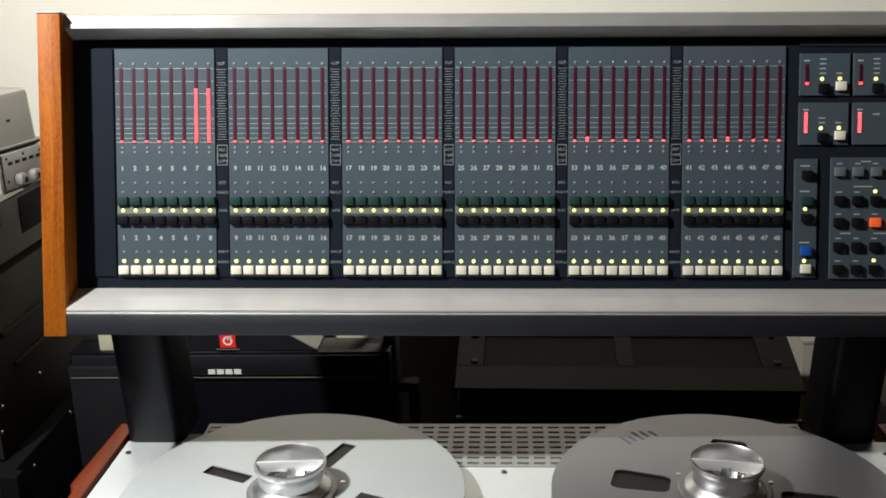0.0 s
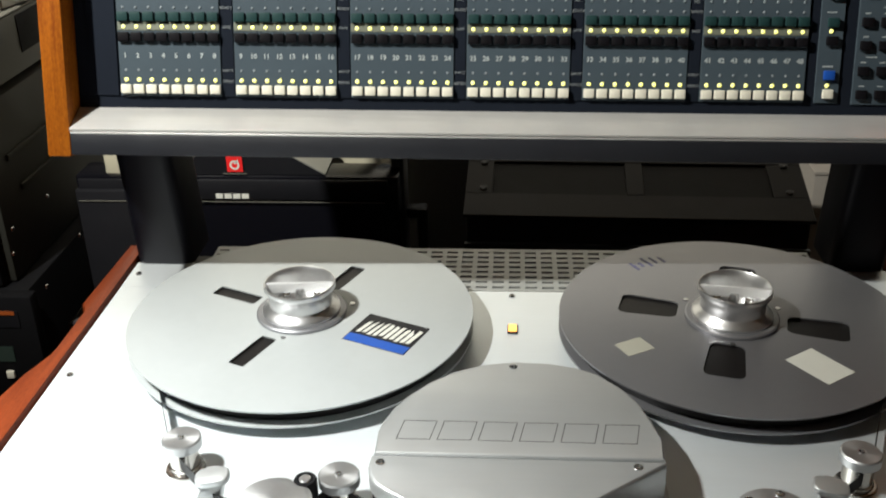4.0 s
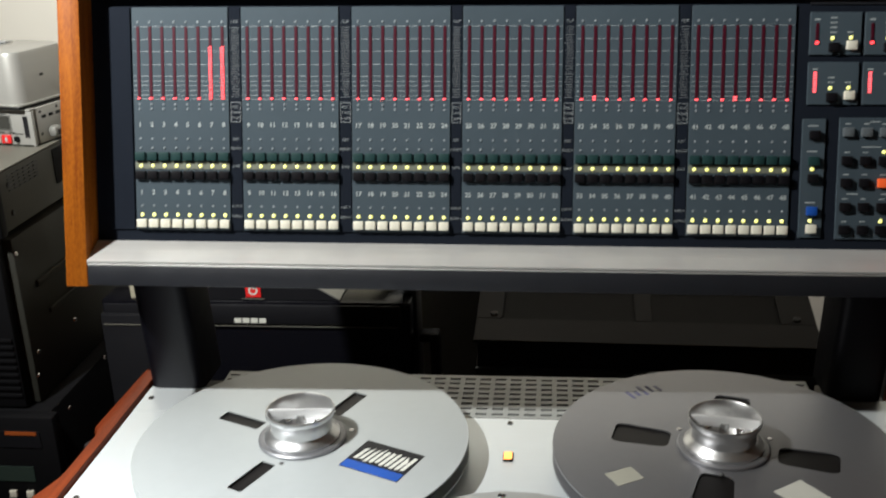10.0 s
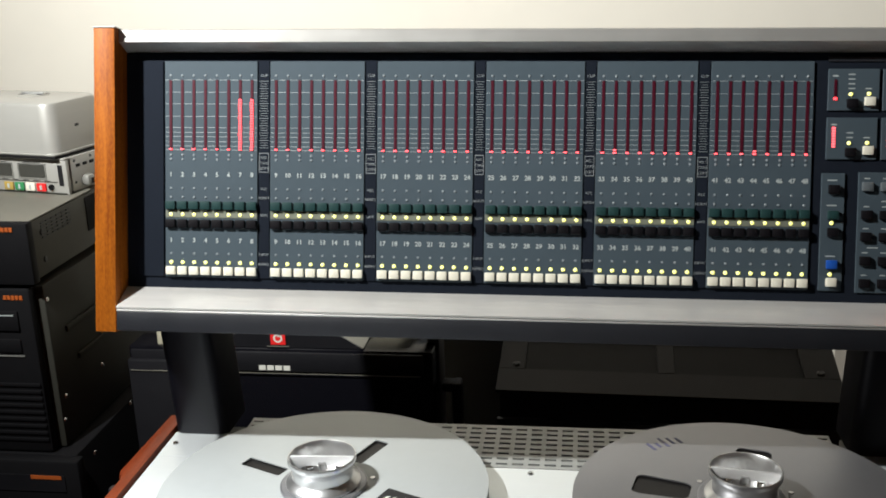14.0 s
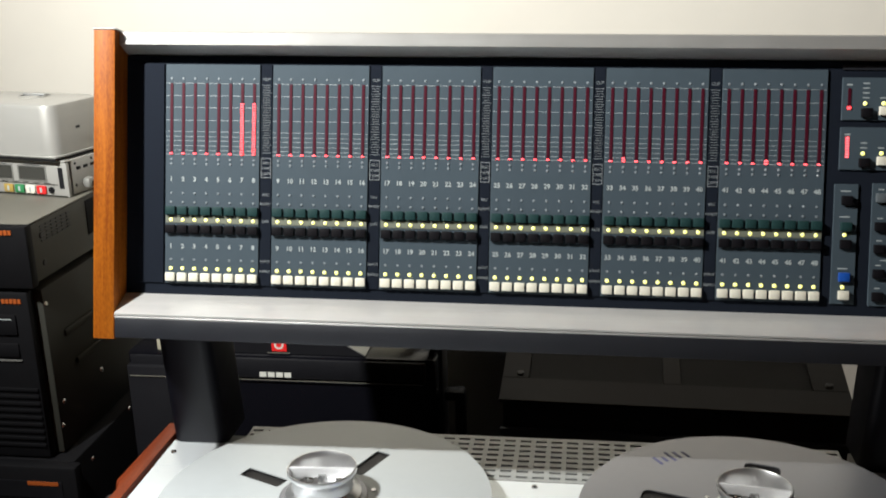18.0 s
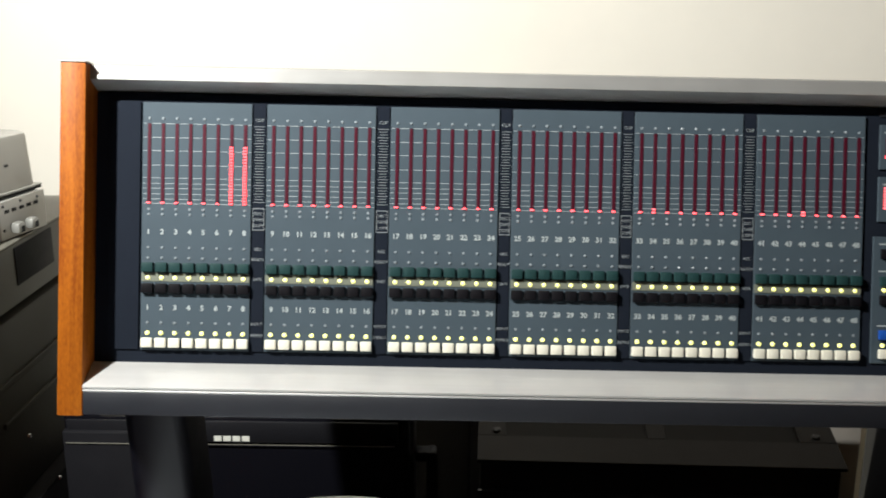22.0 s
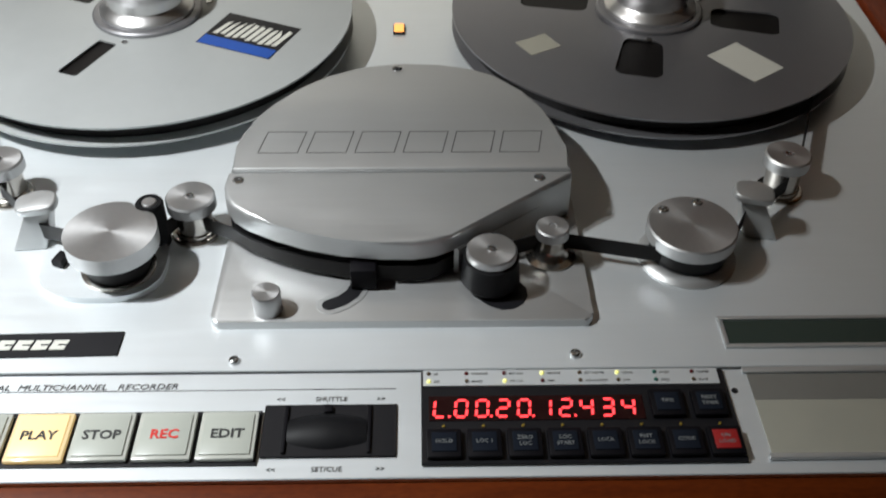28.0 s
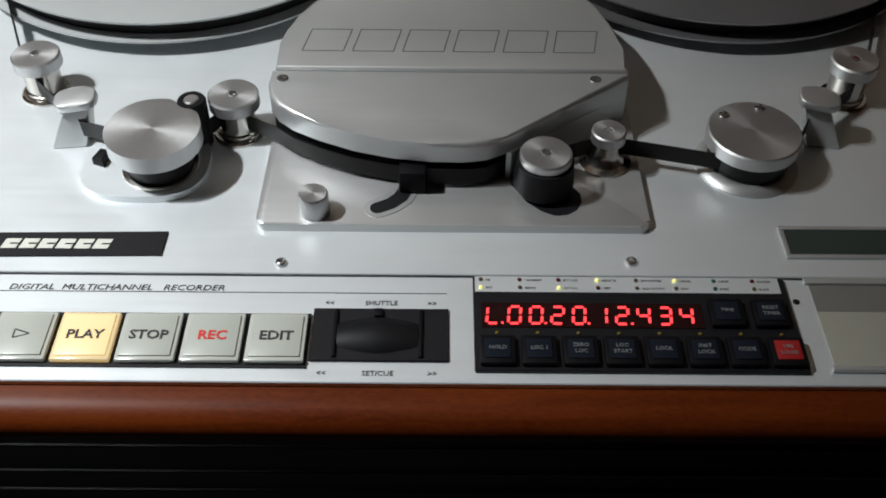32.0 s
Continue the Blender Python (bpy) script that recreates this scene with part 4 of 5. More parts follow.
def hub_adapter(centre, turn):
    th = thing("hub_adapter", DECK @ pose(centre[0], centre[1], 0.0314, 0, 0, turn), "turned aluminium hub clamp standing on the reel", "hub adapter", "hub clamps")
    part("foot_ring", lathe(bm_new(), [(0.0465, -0.0022), (0.0465, 0.0006), (0.0450, 0.0016), (0.0380, 0.0018)], seg=64), M_FLANGE2, th, "dark grey foot ring")
    part("foot", lathe(bm_new(), [(0.0400, 0.0018), (0.0400, 0.0042), (0.0385, 0.0062), (0.0345, 0.0085), (0.0330, 0.0105)], seg=64), M_CLAMP, th)
    part("cup", lathe(bm_new(), [(0.0325, 0.0085), (0.0318, 0.0170), (0.0328, 0.0215), (0.0352, 0.0258), (0.0366, 0.0282), (0.0366, 0.0322), (0.0361, 0.0330), (0.0350, 0.0330), (0.0344, 0.0322), (0.0316, 0.0230), (0.0300, 0.0120), (0.0280, 0.0090), (0, 0.0090)], seg=64), M_CLAMP, th, "bright turned cup")
    part("bar", box(bm_new(), -0.0338, 0.0338, -0.0013, 0.0013, 0.0210, 0.0320, 0.0004), M_BAR, th, "thin cross bar of the clamp")
    part("centre_screw", lathe(bm_new(), [(0.0052, 0.0094), (0.0052, 0.0200), (0.0042, 0.0252), (0.0022, 0.0252), (0.0020, 0.0246), (0, 0.0246)], seg=20), M_STEEL, th)
    for d in (-0.016, 0.016):
        part("clamp_nut", lathe(bm_new(), [(0.0044, 0.0094), (0.0044, 0.0150), (0.0030, 0.0160), (0, 0.0160)], d, 0.0095, 16), M_STEEL, th)


NARROW = [slot_pts(a, 0.056, 0.111, 0.0090, 0.003) for a in (66, 156, 246)]
WIDE = [[(u * (0.62 + 5.2 * math.hypot(u, v)) / (0.62 + 5.2 * 0.082), v * (0.62 + 5.2 * math.hypot(u, v)) / (0.62 + 5.2 * 0.082)) for u, v in slot_pts(a, 0.060, 0.102, 0.0180, 0.007)] for a in (76, 166, 256, 346)]
REELS = [
    reel(REEL_L, 0.1770, NARROW, M_FLANGE, "silver tape reel with narrow openings and a blue sticker"),
    reel(REEL_R, 0.1732, WIDE, M_FLANGE2, "duller grey tape reel with wide openings"),
]
hub_adapter(REEL_L, 4)
hub_adapter(REEL_R, -8)
M_PEN = mat("blue_pen", (0.11, 0.11, 0.22), 0.6, 0, 0)
# stickers on the reels
def sticker(x0, x1, y0, y1, turn, z=0.0290, t=0.0003):
    b = box(bm_new(), x0, x1, y0, y1, z, z + t)
    b.transform(pose(0, 0, 0, 0, 0, turn))
    return b


st = part("sticker", sticker(0.066, 0.136, -0.027, 0.027, -24), M_BLACK, REELS[0], "black, white and blue printed sticker")
part("sticker_band", sticker(0.067, 0.135, -0.0265, -0.0130, -24, 0.0293, 0.0002), M_BLUEKEY, st)
b = bm_new()
rnd = random.Random(3)
for i in range(10):
    x = 0.071 + 0.0062 * i
    y = rnd.uniform(-0.010, -0.006)
    prism(b, [(x, y), (x + 0.0042, y + 0.001), (x + 0.0065, y + 0.017 + rnd.uniform(0, 0.012)), (x + 0.0025, y + 0.016 + rnd.uniform(0, 0.012))], 0.0293, 0.0295)
b.transform(pose(0, 0, 0, 0, 0, -24))
part("sticker_print", b, M_PAPER, st, "plain white slanted bars")
part("sticker", sticker(0.084, 0.134, -0.018, 0.018, -54), M_PAPER, REELS[1], "plain white paper sticker")
part("sticker", sticker(0.104, 0.134, -0.012, 0.012, -150), M_NOTE, REELS[1], "faded pale paper sticker")
for k in range(5):
    part("pen_mark", sticker(0.128 + 0.003 * (k % 2), 0.142 + 0.004 * (k % 3), -0.022 + 0.009 * k, -0.0185 + 0.009 * k, 122, 0.0290, 0.0002), M_PEN, REELS[1], "blue pen stroke")

# ---------- meter bridge ----------
BR = pose(0.0035, 0.0085, 0.8347, -13.795) @ pose(0, 0.54, 0.5, 0, 0, 2.153) @ pose(0, 0, 0, 0, 0.729, 0) @ pose(0, -0.54, -0.5)
bridge = thing("meter_bridge", BR, "long meter bridge with wooden ends above the recorder", "meter bridge")
FY, PZ0, PH = 0.5400, 0.3848, 0.2318
BX0, BX1 = -0.4400, 0.4520
part("housing", box(bm_new(), BX0, BX1, FY + 0.004, 0.640, 0.3300, 0.6450, 0.002), M_BLACK, bridge, "black steel housing")
part("front_plate", box(bm_new(), BX0 + 0.0001, BX1 - 0.0001, FY + 0.0012, FY + 0.0038, 0.3728, 0.6288), M_NAVY, bridge, "blue-black front plate")
part("blank_panel", box(bm_new(), -0.4278, -0.3978, FY - 0.0006, FY + 0.0010, PZ0, PZ0 + PH + 0.004, 0.0004, 1), M_NAVY, bridge, "dark blank panel")
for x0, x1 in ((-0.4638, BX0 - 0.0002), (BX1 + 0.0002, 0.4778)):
    w = part("end_panel", box(bm_new(), x0, x1, 0.5095, 0.6470, 0.3256, 0.6525, 0.0015), M_WOODV if x0 < 0 else M_WOODWARM, bridge, "orange-brown varnished wooden end panel" if x0 < 0 else "varnished wooden end panel, redder light put into its colour")
    part("end_cap", box(bm_new(), x0 - 0.0006, x1 + 0.0010, 0.5087, 0.6478, 0.6526, 0.6540, 0.0004, 1), M_RAIL, w, "thin metal edging")
part("top_rail", extrude_x(bm_new(), [(0.5205, 0.6512), (0.5205, 0.6388), (0.5215, 0.6382), (0.5380, 0.6320), (0.5450, 0.6300), (0.6420, 0.6290), (0.6420, 0.6525), (0.5220, 0.6525)], BX0, BX1), M_RAIL, bridge, "brushed aluminium top rail")
part("ledge", extrude_x(bm_new(), [(0.5408, 0.3726), (0.5390, 0.3721), (0.5108, 0.3550), (0.5087, 0.3535), (0.5087, 0.3517), (0.5408, 0.3517)], BX0, BX1), M_LEDGE, bridge, "sloping brushed aluminium ledge")
part("edge_bead", box(bm_new(), BX0, BX1, 0.5090, 0.5300, 0.3487, 0.3507, 0.0006), M_LEDGE, bridge, "thin bright metal edge")
part("fascia", box(bm_new(), BX0, BX1, 0.5095, 0.6000, 0.3274, 0.3485, 0.0010), M_FASCIA, bridge, "charcoal front edge below the ledge")
for s in (-1, 1):
    (xa, xb), (ta, tb) = ((-0.4445, -0.3750), (-0.4360, -0.3760)) if s < 0 else ((0.3700, 0.4320), (0.3705, 0.4300))
    b = bm_new()
    lo = [b.verts.new(p) for p in ((xa, 0.697, 0.0), (xb, 0.697, 0.0), (xb, 0.775, 0.0), (xa, 0.775, 0.0))]
    hi = [b.verts.new(p) for p in ((ta, 0.655, 0.215), (tb, 0.655, 0.215), (tb, 0.745, 0.215), (ta, 0.745, 0.215))]
    b.faces.new(lo[::-1])
    b.faces.new(hi)
    for i in range(4):
        b.faces.new((lo[i], lo[(i + 1) % 4], hi[(i + 1) % 4], hi[i]))
    bmesh.ops.bevel(b, geom=[e for e in b.edges if abs(e.verts[0].co.z - e.verts[1].co.z) > 0.1], offset=0.012, segments=4, profile=0.5, affect="EDGES")
    b.transform(BR.inverted() @ DECK)
    part("support_leg", b, M_LEG, bridge, "matt black support leg")

PX = [-0.3958, -0.2781, -0.1605, -0.0441, 0.0724, 0.1895]
PW = 0.1036


def fz(f):
    return PZ0 + PH * f


def keycap(w, h, d, material, name):
    return mesh_of(name, box(bm_new(), -w / 2, w / 2, -d, 0, -h / 2, h / 2, 0.0009, 2), material)


K_WHITE = keycap(0.0106, 0.0090, 0.0042, M_WHITEKEY, "ivory_key")
K_GREEN = keycap(0.0110, 0.0092, 0.0042, M_GREENKEY, "green_key")
K_BLACK = keycap(0.0110, 0.0092, 0.0042, M_BLACKKEY, "black_key")
K_GREY = keycap(0.0110, 0.0092, 0.0042, M_GREYKEY, "grey_key")
K_BLUE = keycap(0.0110, 0.0092, 0.0042, M_BLUEKEY, "blue_key")
K_ORANGE = keycap(0.0110, 0.0092, 0.0042, M_ORANGEKEY, "orange_key")
K_REDLIT = keycap(0.0110, 0.0092, 0.0042, M_REDKEYLIT, "red_key")


def led_mesh(r, material, name):
    b = lathe(bm_new(), [(r, 0.0), (r, 0.0007), (r * 0.6, 0.0014), (0, 0.0016)], seg=10)
    b.transform(Matrix.Rotation(math.pi / 2, 4, "X"))
    return mesh_of(name, b, material)


L_LIT = led_mesh(0.0020, M_LED, "lit_led")
METER = mesh_of("meter_bar", box(bm_new(), -0.0015, 0.0015, -0.0006, 0, 0, PH * 0.327, 0), M_METER)
SEGMENT = mesh_of("lit_segment", box(bm_new(), -0.0016, 0.0016, -0.0006, 0.0, 0.0, 0.0014), M_SEG)
db = lathe(bm_new(), [(0.0014, 0.0), (0.0014, 0.0003), (0.0009, 0.0007), (0, 0.0008)], seg=8)
db.transform(Matrix.Rotation(math.pi / 2, 4, "X"))
DOT = mesh_of("unlit_led", db, M_DOT)
SCALE = (0.0, 0.174, 0.34, 0.52, 0.68, 0.75, 0.81, 0.88, 0.945, 1.0)
LEVEL = {6: 0.74, 7: 0.74, 33: 0.06, 43: 0.085}
for g in range(6):
    x0 = PX[g]
    pan = part("channel_panel", box(bm_new(), x0, x0 + PW, FY - 0.0010, FY + 0.0011, PZ0, PZ0 + PH + 0.004, 0.0004, 1), M_GREY, bridge, "slate grey panel of eight channels")
    fy = FY - 0.0010
    xs = [x0 + 0.0065 + 0.01299 * j for j in range(8)]
    pr = bm_new()
    for j, x in enumerate(xs):
        ch = g * 8 + j
        part("meter_bar", METER, None, pan, at=(x, fy, fz(0.603)))
        lv = max(0.03, LEVEL.get(ch, 0.0))
        for k in range(max(1, round(lv * 27))):
            part("lit_segment", SEGMENT, None, pan, at=(x, fy - 0.0006, fz(0.603) + PH * 0.327 * k / 27))
        part("green_key", K_GREEN, None, pan, at=(x, fy, fz(0.341)))
        part("black_key", K_BLACK, None, pan, at=(x, fy, fz(0.255)))
        part("ivory_key", K_WHITE, None, pan, at=(x, fy, fz(0.0311)))
        part("lit_led", L_LIT, None, pan, at=(x, fy, fz(0.298)))
        part("lit_led", L_LIT, None, pan, at=(x, fy, fz(0.0705)))
        for f in (0.951, 0.579, 0.558, 0.4215, 0.379, 0.1126):
            part("unlit_led", DOT, None, pan, at=(x, fy, fz(f)))
        for f in (0.486, 0.1743):
            part("channel_number", write(bm_new(), str(ch + 1), 0.0068, upright(x, fy - 0.0003, fz(f)), bold=0.00022), M_PRINT, pan)
        for s in SCALE:
            z = fz(0.930 - 0.327 * s)
            xe = x + 0.01299 - 0.0022 if j < 7 else x0 + PW - 0.0010
            box(pr, x + 0.0022, xe, fy - 0.0002, fy, z - 0.00021, z + 0.00021)
        if j == 0:
            for s in SCALE:
                z = fz(0.930 - 0.327 * s)
                box(pr, x0 + 0.0006, x - 0.0022, fy - 0.0002, fy, z - 0.00021, z + 0.00021)
    # the yellow lamps' glow on the panel, drawn as a pale strip
    part("lamp_strip", box(bm_new(), x0 + 0.0006, x0 + PW - 0.0006, fy - 0.0006, fy, fz(0.283), fz(0.318)), M_LEDGLOW, pan, "pale strip toned for the glow of the yellow lamps")
    stuff("fine_scale", pr, M_PRINT, pan, "fine white scale lines")
    # scale strip between two panels
    xa, xb = x0 + PW, (PX[g + 1] if g < 5 else x0 + PW + 0.0100)
    if g < 5:
        col = part("scale_strip", box(bm_new(), xa + 0.0012, xb - 0.0012, FY - 0.0004, FY + 0.0011, PZ0, PZ0 + PH + 0.004), M_NAVY, bridge, "narrow dark strip with level scale")
        sx, w = (xa + xb) / 2, (xb - xa) / 2 - 0.0016
        b = bm_new()
        write(b, "CLIP", 0.0042, upright(sx, FY - 0.0006, fz(0.951)))
        for k in range(28):
            z = fz(0.925 - 0.31 * k / 27)
            box(b, sx - w * (0.95 if k % 3 == 0 else 0.7), sx + w * (0.95 if k % 3 == 0 else 0.7), FY - 0.0006, FY - 0.0004, z - 0.00022, z + 0.00022)
        for f, s in ((0.568, "REC"), (0.543, "TAPE"), (0.518, "COPY"), (0.4215, "REC"), (0.379, "READY"), (0.298, "SAFE"), (0.1126, "INPUT"), (0.066, "REPRO")):
            write(b, s, 0.0040, upright(sx, FY - 0.0006, fz(f)))
        for z0, z1, a, c in ((0.588, 0.591, -w, w), (0.500, 0.503, -w, w)):
            box(b, sx + a, sx + c, FY - 0.0006, FY - 0.0004, fz(z0), fz(z1))
        for a in (-w, w - 0.0005):
            box(b, sx + a, sx + a + 0.0005, FY - 0.0006, FY - 0.0004, fz(0.500), fz(0.591))
        stuff("printed_scale", b, M_FAINT, col)


# master section
fy = FY - 0.0010
for k, (xa, xb, za, zb) in enumerate(((0.3072, 0.3580, 0.5705, 0.6132), (0.3615, 0.4130, 0.5705, 0.6132), (0.3070, 0.3574, 0.5205, 0.5635), (0.3615, 0.4127, 0.5205, 0.5635))):
    p = part("master_panel", box(bm_new(), xa, xb, fy, FY + 0.0011, za, zb, 0.0004, 1), M_GREY, bridge, "small slate grey meter panel")
    x = xa + 0.0071
    if k < 2:
        part("meter_bar", box(bm_new(), x - 0.0014, x + 0.0014, fy - 0.0006, fy, za + 0.011, zb - 0.011), M_METER, p)
        part("lit_segment", box(bm_new(), x - 0.0017, x + 0.0017, fy - 0.0011, fy - 0.0006, za + 0.011, za + 0.0135), M_RED, p)
    else:
        for i in range(8):
            part("lit_segment", SEGMENT, None, p, at=(x, fy, za + 0.0125 + 0.0027 * i))
    b = bm_new()
    box(b, x - 0.0028, x + 0.0028, fy - 0.0002, fy, zb - 0.008, zb - 0.0066)
    if k < 3:
        part("black_key", K_BLACK, None, p, at=(xa + 0.0240, fy, za + 0.0075))
        part("ivory_key", K_WHITE, None, p, at=(xa + 0.0412, fy, za + 0.0095))
        part("lit_led", L_LIT, None, p, at=(xa + 0.0225, fy, za + 0.0168))
        part("lit_led", L_LIT, None, p, at=(xa + 0.0405, fy, za + 0.0172))
        for i in range(4 if k < 2 else 2):
            box(b, xa + 0.0200, xa + 0.0265, fy - 0.0002, fy, za + 0.0220 + 0.0048 * i, za + 0.0232 + 0.0048 * i)
        box(b, xa + 0.0370, xa + 0.0430, fy - 0.0002, fy, za + 0.0220, za + 0.0232)
    else:
        box(b, xa + 0.0200, xa + 0.0270, fy - 0.0002, fy, za + 0.0305, za + 0.0318)
    stuff("panel_print", b, M_PRINT, p)
mid = part("master_strip", box(bm_new(), 0.3037, 0.3272, fy, FY + 0.0011, 0.3844, 0.5063, 0.0004, 1), M_GREY, bridge, "narrow slate grey master strip")
for mesh, z, nm in ((K_BLACK, 0.4899, "black_key"), (K_GREEN, 0.4634, "green_key"), (K_BLACK, 0.4456, "black_key"), (K_BLUE, 0.4121, "blue_key"), (K_WHITE, 0.3937, "ivory_key")):
    part(nm, mesh, None, mid, at=(0.3160, fy, z))
for z in (0.4549, 0.4018):
    part("lit_led", L_LIT, None, mid, at=(0.3150, fy, z))
b = bm_new()
for z in (0.4985, 0.4725, 0.4200):
    box(b, 0.3095, 0.3195, fy - 0.0002, fy, z, z + 0.0013)
stuff("panel_print", b, M_PRINT, mid)
pad = part("keypad_panel", box(bm_new(), 0.3406, 0.4104, fy, FY + 0.0011, 0.3832, 0.5076, 0.0004, 1), M_GREY, bridge, "slate grey keypad panel")
marks = bm_new()
for r, z in enumerate((0.4930, 0.4640, 0.4414, 0.4165, 0.3932)):
    for c in range(4):
        x = 0.3493 + 0.0183 * c
        m, nm = (K_GREY, "grey_key") if r == 0 else (K_BLACK, "black_key")
        if r == 2 and c >= 2:
            m, nm = (K_ORANGE, "orange_key") if c == 2 else (K_REDLIT, "red_key")
        part(nm, m, None, pad, at=(x, fy, z))
        if c == 2 and r in (1, 4):
            part("lit_led", L_LIT, None, pad, at=(x, fy, z + 0.0090))
        else:
            box(marks, x - 0.0028, x + 0.0028, fy - 0.0002, fy, z + 0.0078, z + 0.0090)
for xa, xb, z in ((0.371, 0.381, 0.5030), (0.364, 0.383, 0.4775), (0.351, 0.362, 0.4295), (0.385, 0.398, 0.4295)):
    box(marks, xa, xb, fy - 0.0002, fy, z, z + 0.0011)
stuff("panel_print", marks, M_PRINT, pad)
part("header_plate", box(bm_new(), 0.3072, 0.4170, FY - 0.0002, FY + 0.0011, 0.6208, 0.6256), M_FASCIA, bridge)

# ---------- behind the recorder ----------
tv = thing("television", pose(-0.33, 1.03, 0.0), "black flat television standing on a low box behind the recorder", "television")
part("screen_frame", box(bm_new(), -0.33, 0.165, 0.0, 0.06, 0.30, 0.826, 0.004), M_GLASSDARK, tv, "glossy black frame")
part("lower_bezel", box(bm_new(), -0.325, 0.150, -0.004, 0.0, 0.789, 0.822, 0.002), M_BLACK, tv)
# bezel highlight drawn as a thin pale bar
part("highlight_line", box(bm_new(), -0.32, 0.145, -0.0055, -0.004, 0.7860, 0.7868), M_GEARTOP, tv)
for i in range(4):
    x = -0.1130 + 0.0133 * i
    part("maker_mark", box(bm_new(), x, x + 0.0108, -0.0050, -0.0040, 0.7918, 0.7995), M_PAPER, tv, "plain white block")
set_top = thing("network_player", pose(-0.39, 1.07, 0.827), "black desktop box with sloping sides and red badge", "player")
b = bm_new()
extr = [(-0.125, 0.0), (0.115, 0.0), (0.015, 0.060), (-0.030, 0.060)]
vs0 = [b.verts.new((x, -0.035, z)) for x, z in extr]
vs1 = [b.verts.new((x, 0.055, z)) for x, z in extr]
b.faces.new(vs0)
b.faces.new(vs1[::-1])
for i in range(4):
    b.faces.new((vs0[i], vs1[i], vs1[(i + 1) % 4], vs0[(i + 1) % 4]))
bmesh.ops.recalc_face_normals(b, faces=b.faces[:])
part("body", b, M_BLACK, set_top, "matt black body")
part("badge", box(bm_new(), -0.033, -0.009, -0.0365, -0.0350, 0.005, 0.029), M_REDKEY, set_top, "square red badge")
b = bm_new()
ring_o = [(0.0075 * math.cos(t), 0.0075 * math.sin(t)) for t in [2 * math.pi * i / 20 for i in range(21)]]
for p, q in zip(ring_o, ring_o[1:]):
    d = 0.62
    vs = [b.verts.new((-0.021 + x, -0.0368, 0.0160 + z)) for x, z in (p, q, (q[0] * d, q[1] * d), (p[0] * d, p[1] * d))]
    b.faces.new(vs)
b.faces.new([b.verts.new((-0.021 + x, -0.0368, 0.0160 + z)) for x, z in ((-0.0012, 0.003), (0.0060, 0.0095), (0.0062, 0.0062), (0.0012, 0.0015))])
part("badge_mark", b, M_PAPER, set_top, "white ring mark")
part("trim", box(bm_new(), -0.040, -0.004, -0.0362, -0.0350, 0.0012, 0.0024), M_GEARTOP, set_top)
strip = box(bm_new(), -0.058, 0.058, -0.0362, 0.055, 0.0003, 0.0020)
strip.transform(pose(0.065, 0, 0.030, 0, math.degrees(math.atan2(0.060, 0.100)), 0))
part("edge_strip", strip, M_SILVER, set_top, "thin pale strip along the sloping side")

cbox = thing("cream_box", pose(-0.205, 1.14, 0.0), "pale cream box standing behind the black player", "box")
part("body", box(bm_new(), -0.375, 0.0, 0.002, 0.13, 0.0, 0.930, 0.004), M_CREAM, cbox)
part("front", box(bm_new(), -0.370, -0.005, 0.0, 0.002, 0.02, 0.925), M_CREAM, cbox, "plain cream front")

stand = thing("speaker_stand", pose(-0.16, 1.10, 0.0), "dark upright post beside the television", "stand")
part("post", box(bm_new(), -0.02, 0.0, -0.03, 0.03, 0.0, 0.98, 0.004), M_BLACK, stand)
part("bracket", box(bm_new(), 0.017, 0.034, -0.03, 0.0, 0.40, 0.756, 0.006), M_LEG, stand)
part("arm", box(bm_new(), 0.0, 0.030, -0.028, -0.002, 0.738, 0.7555, 0.006), M_LEG, stand)

rack = thing("rack_cabinet", pose(0.1901, 1.0135, 0.0, 0, 0, -1.54), "low grey machine with a two-window sloping top panel", "rack cabinet")
part("cabinet_body", box(bm_new(), -0.254, 0.254, 0.012, 0.32, 0.0, 0.760, 0.003), M_BLACK, rack, "black machine body")
part("front_rim", box(bm_new(), -0.257, 0.257, 0.004, 0.012, 0.708, 0.720, 0.001), M_FASCIA, rack)
SLOPE = pose(0, 0, 0.7705, math.degrees(math.atan(0.25)))


def sloped(name, b, material, parent, label=""):
    b.transform(SLOPE)
    return part(name, b, material, parent, label)


pn = None
for xa, xb, ya, yb in ((-0.258, 0.258, 0.0, 0.055), (-0.258, -0.217, 0.0552, 0.138), (-0.0117, 0.0145, 0.0552, 0.138), (0.2060, 0.258, 0.0552, 0.138), (-0.258, 0.258, 0.1382, 0.260)):
    bar = sloped("panel_bar", box(bm_new(), xa, xb, ya, yb, -0.006, 0.0, 0.0006, 1), M_PANELGREY, rack)
    pn = pn or bar
for xa, xb in ((-0.2168, -0.0119), (0.0147, 0.2058)):
    sloped("window", box(bm_new(), xa, xb, 0.0554, 0.1378, -0.0060, -0.0035), M_MESHGREY, pn, "dark recessed window")
for x, y in ((-0.2308, 0.066), (-0.2325, 0.1325), (0.2308, 0.067), (0.2325, 0.1345)):
    sloped("rack_screw", lathe(bm_new(), [(0.0062, 0.0), (0.0062, 0.0012), (0.0040, 0.0028), (0, 0.0028)], x, y, 16), M_BLACK, pn)

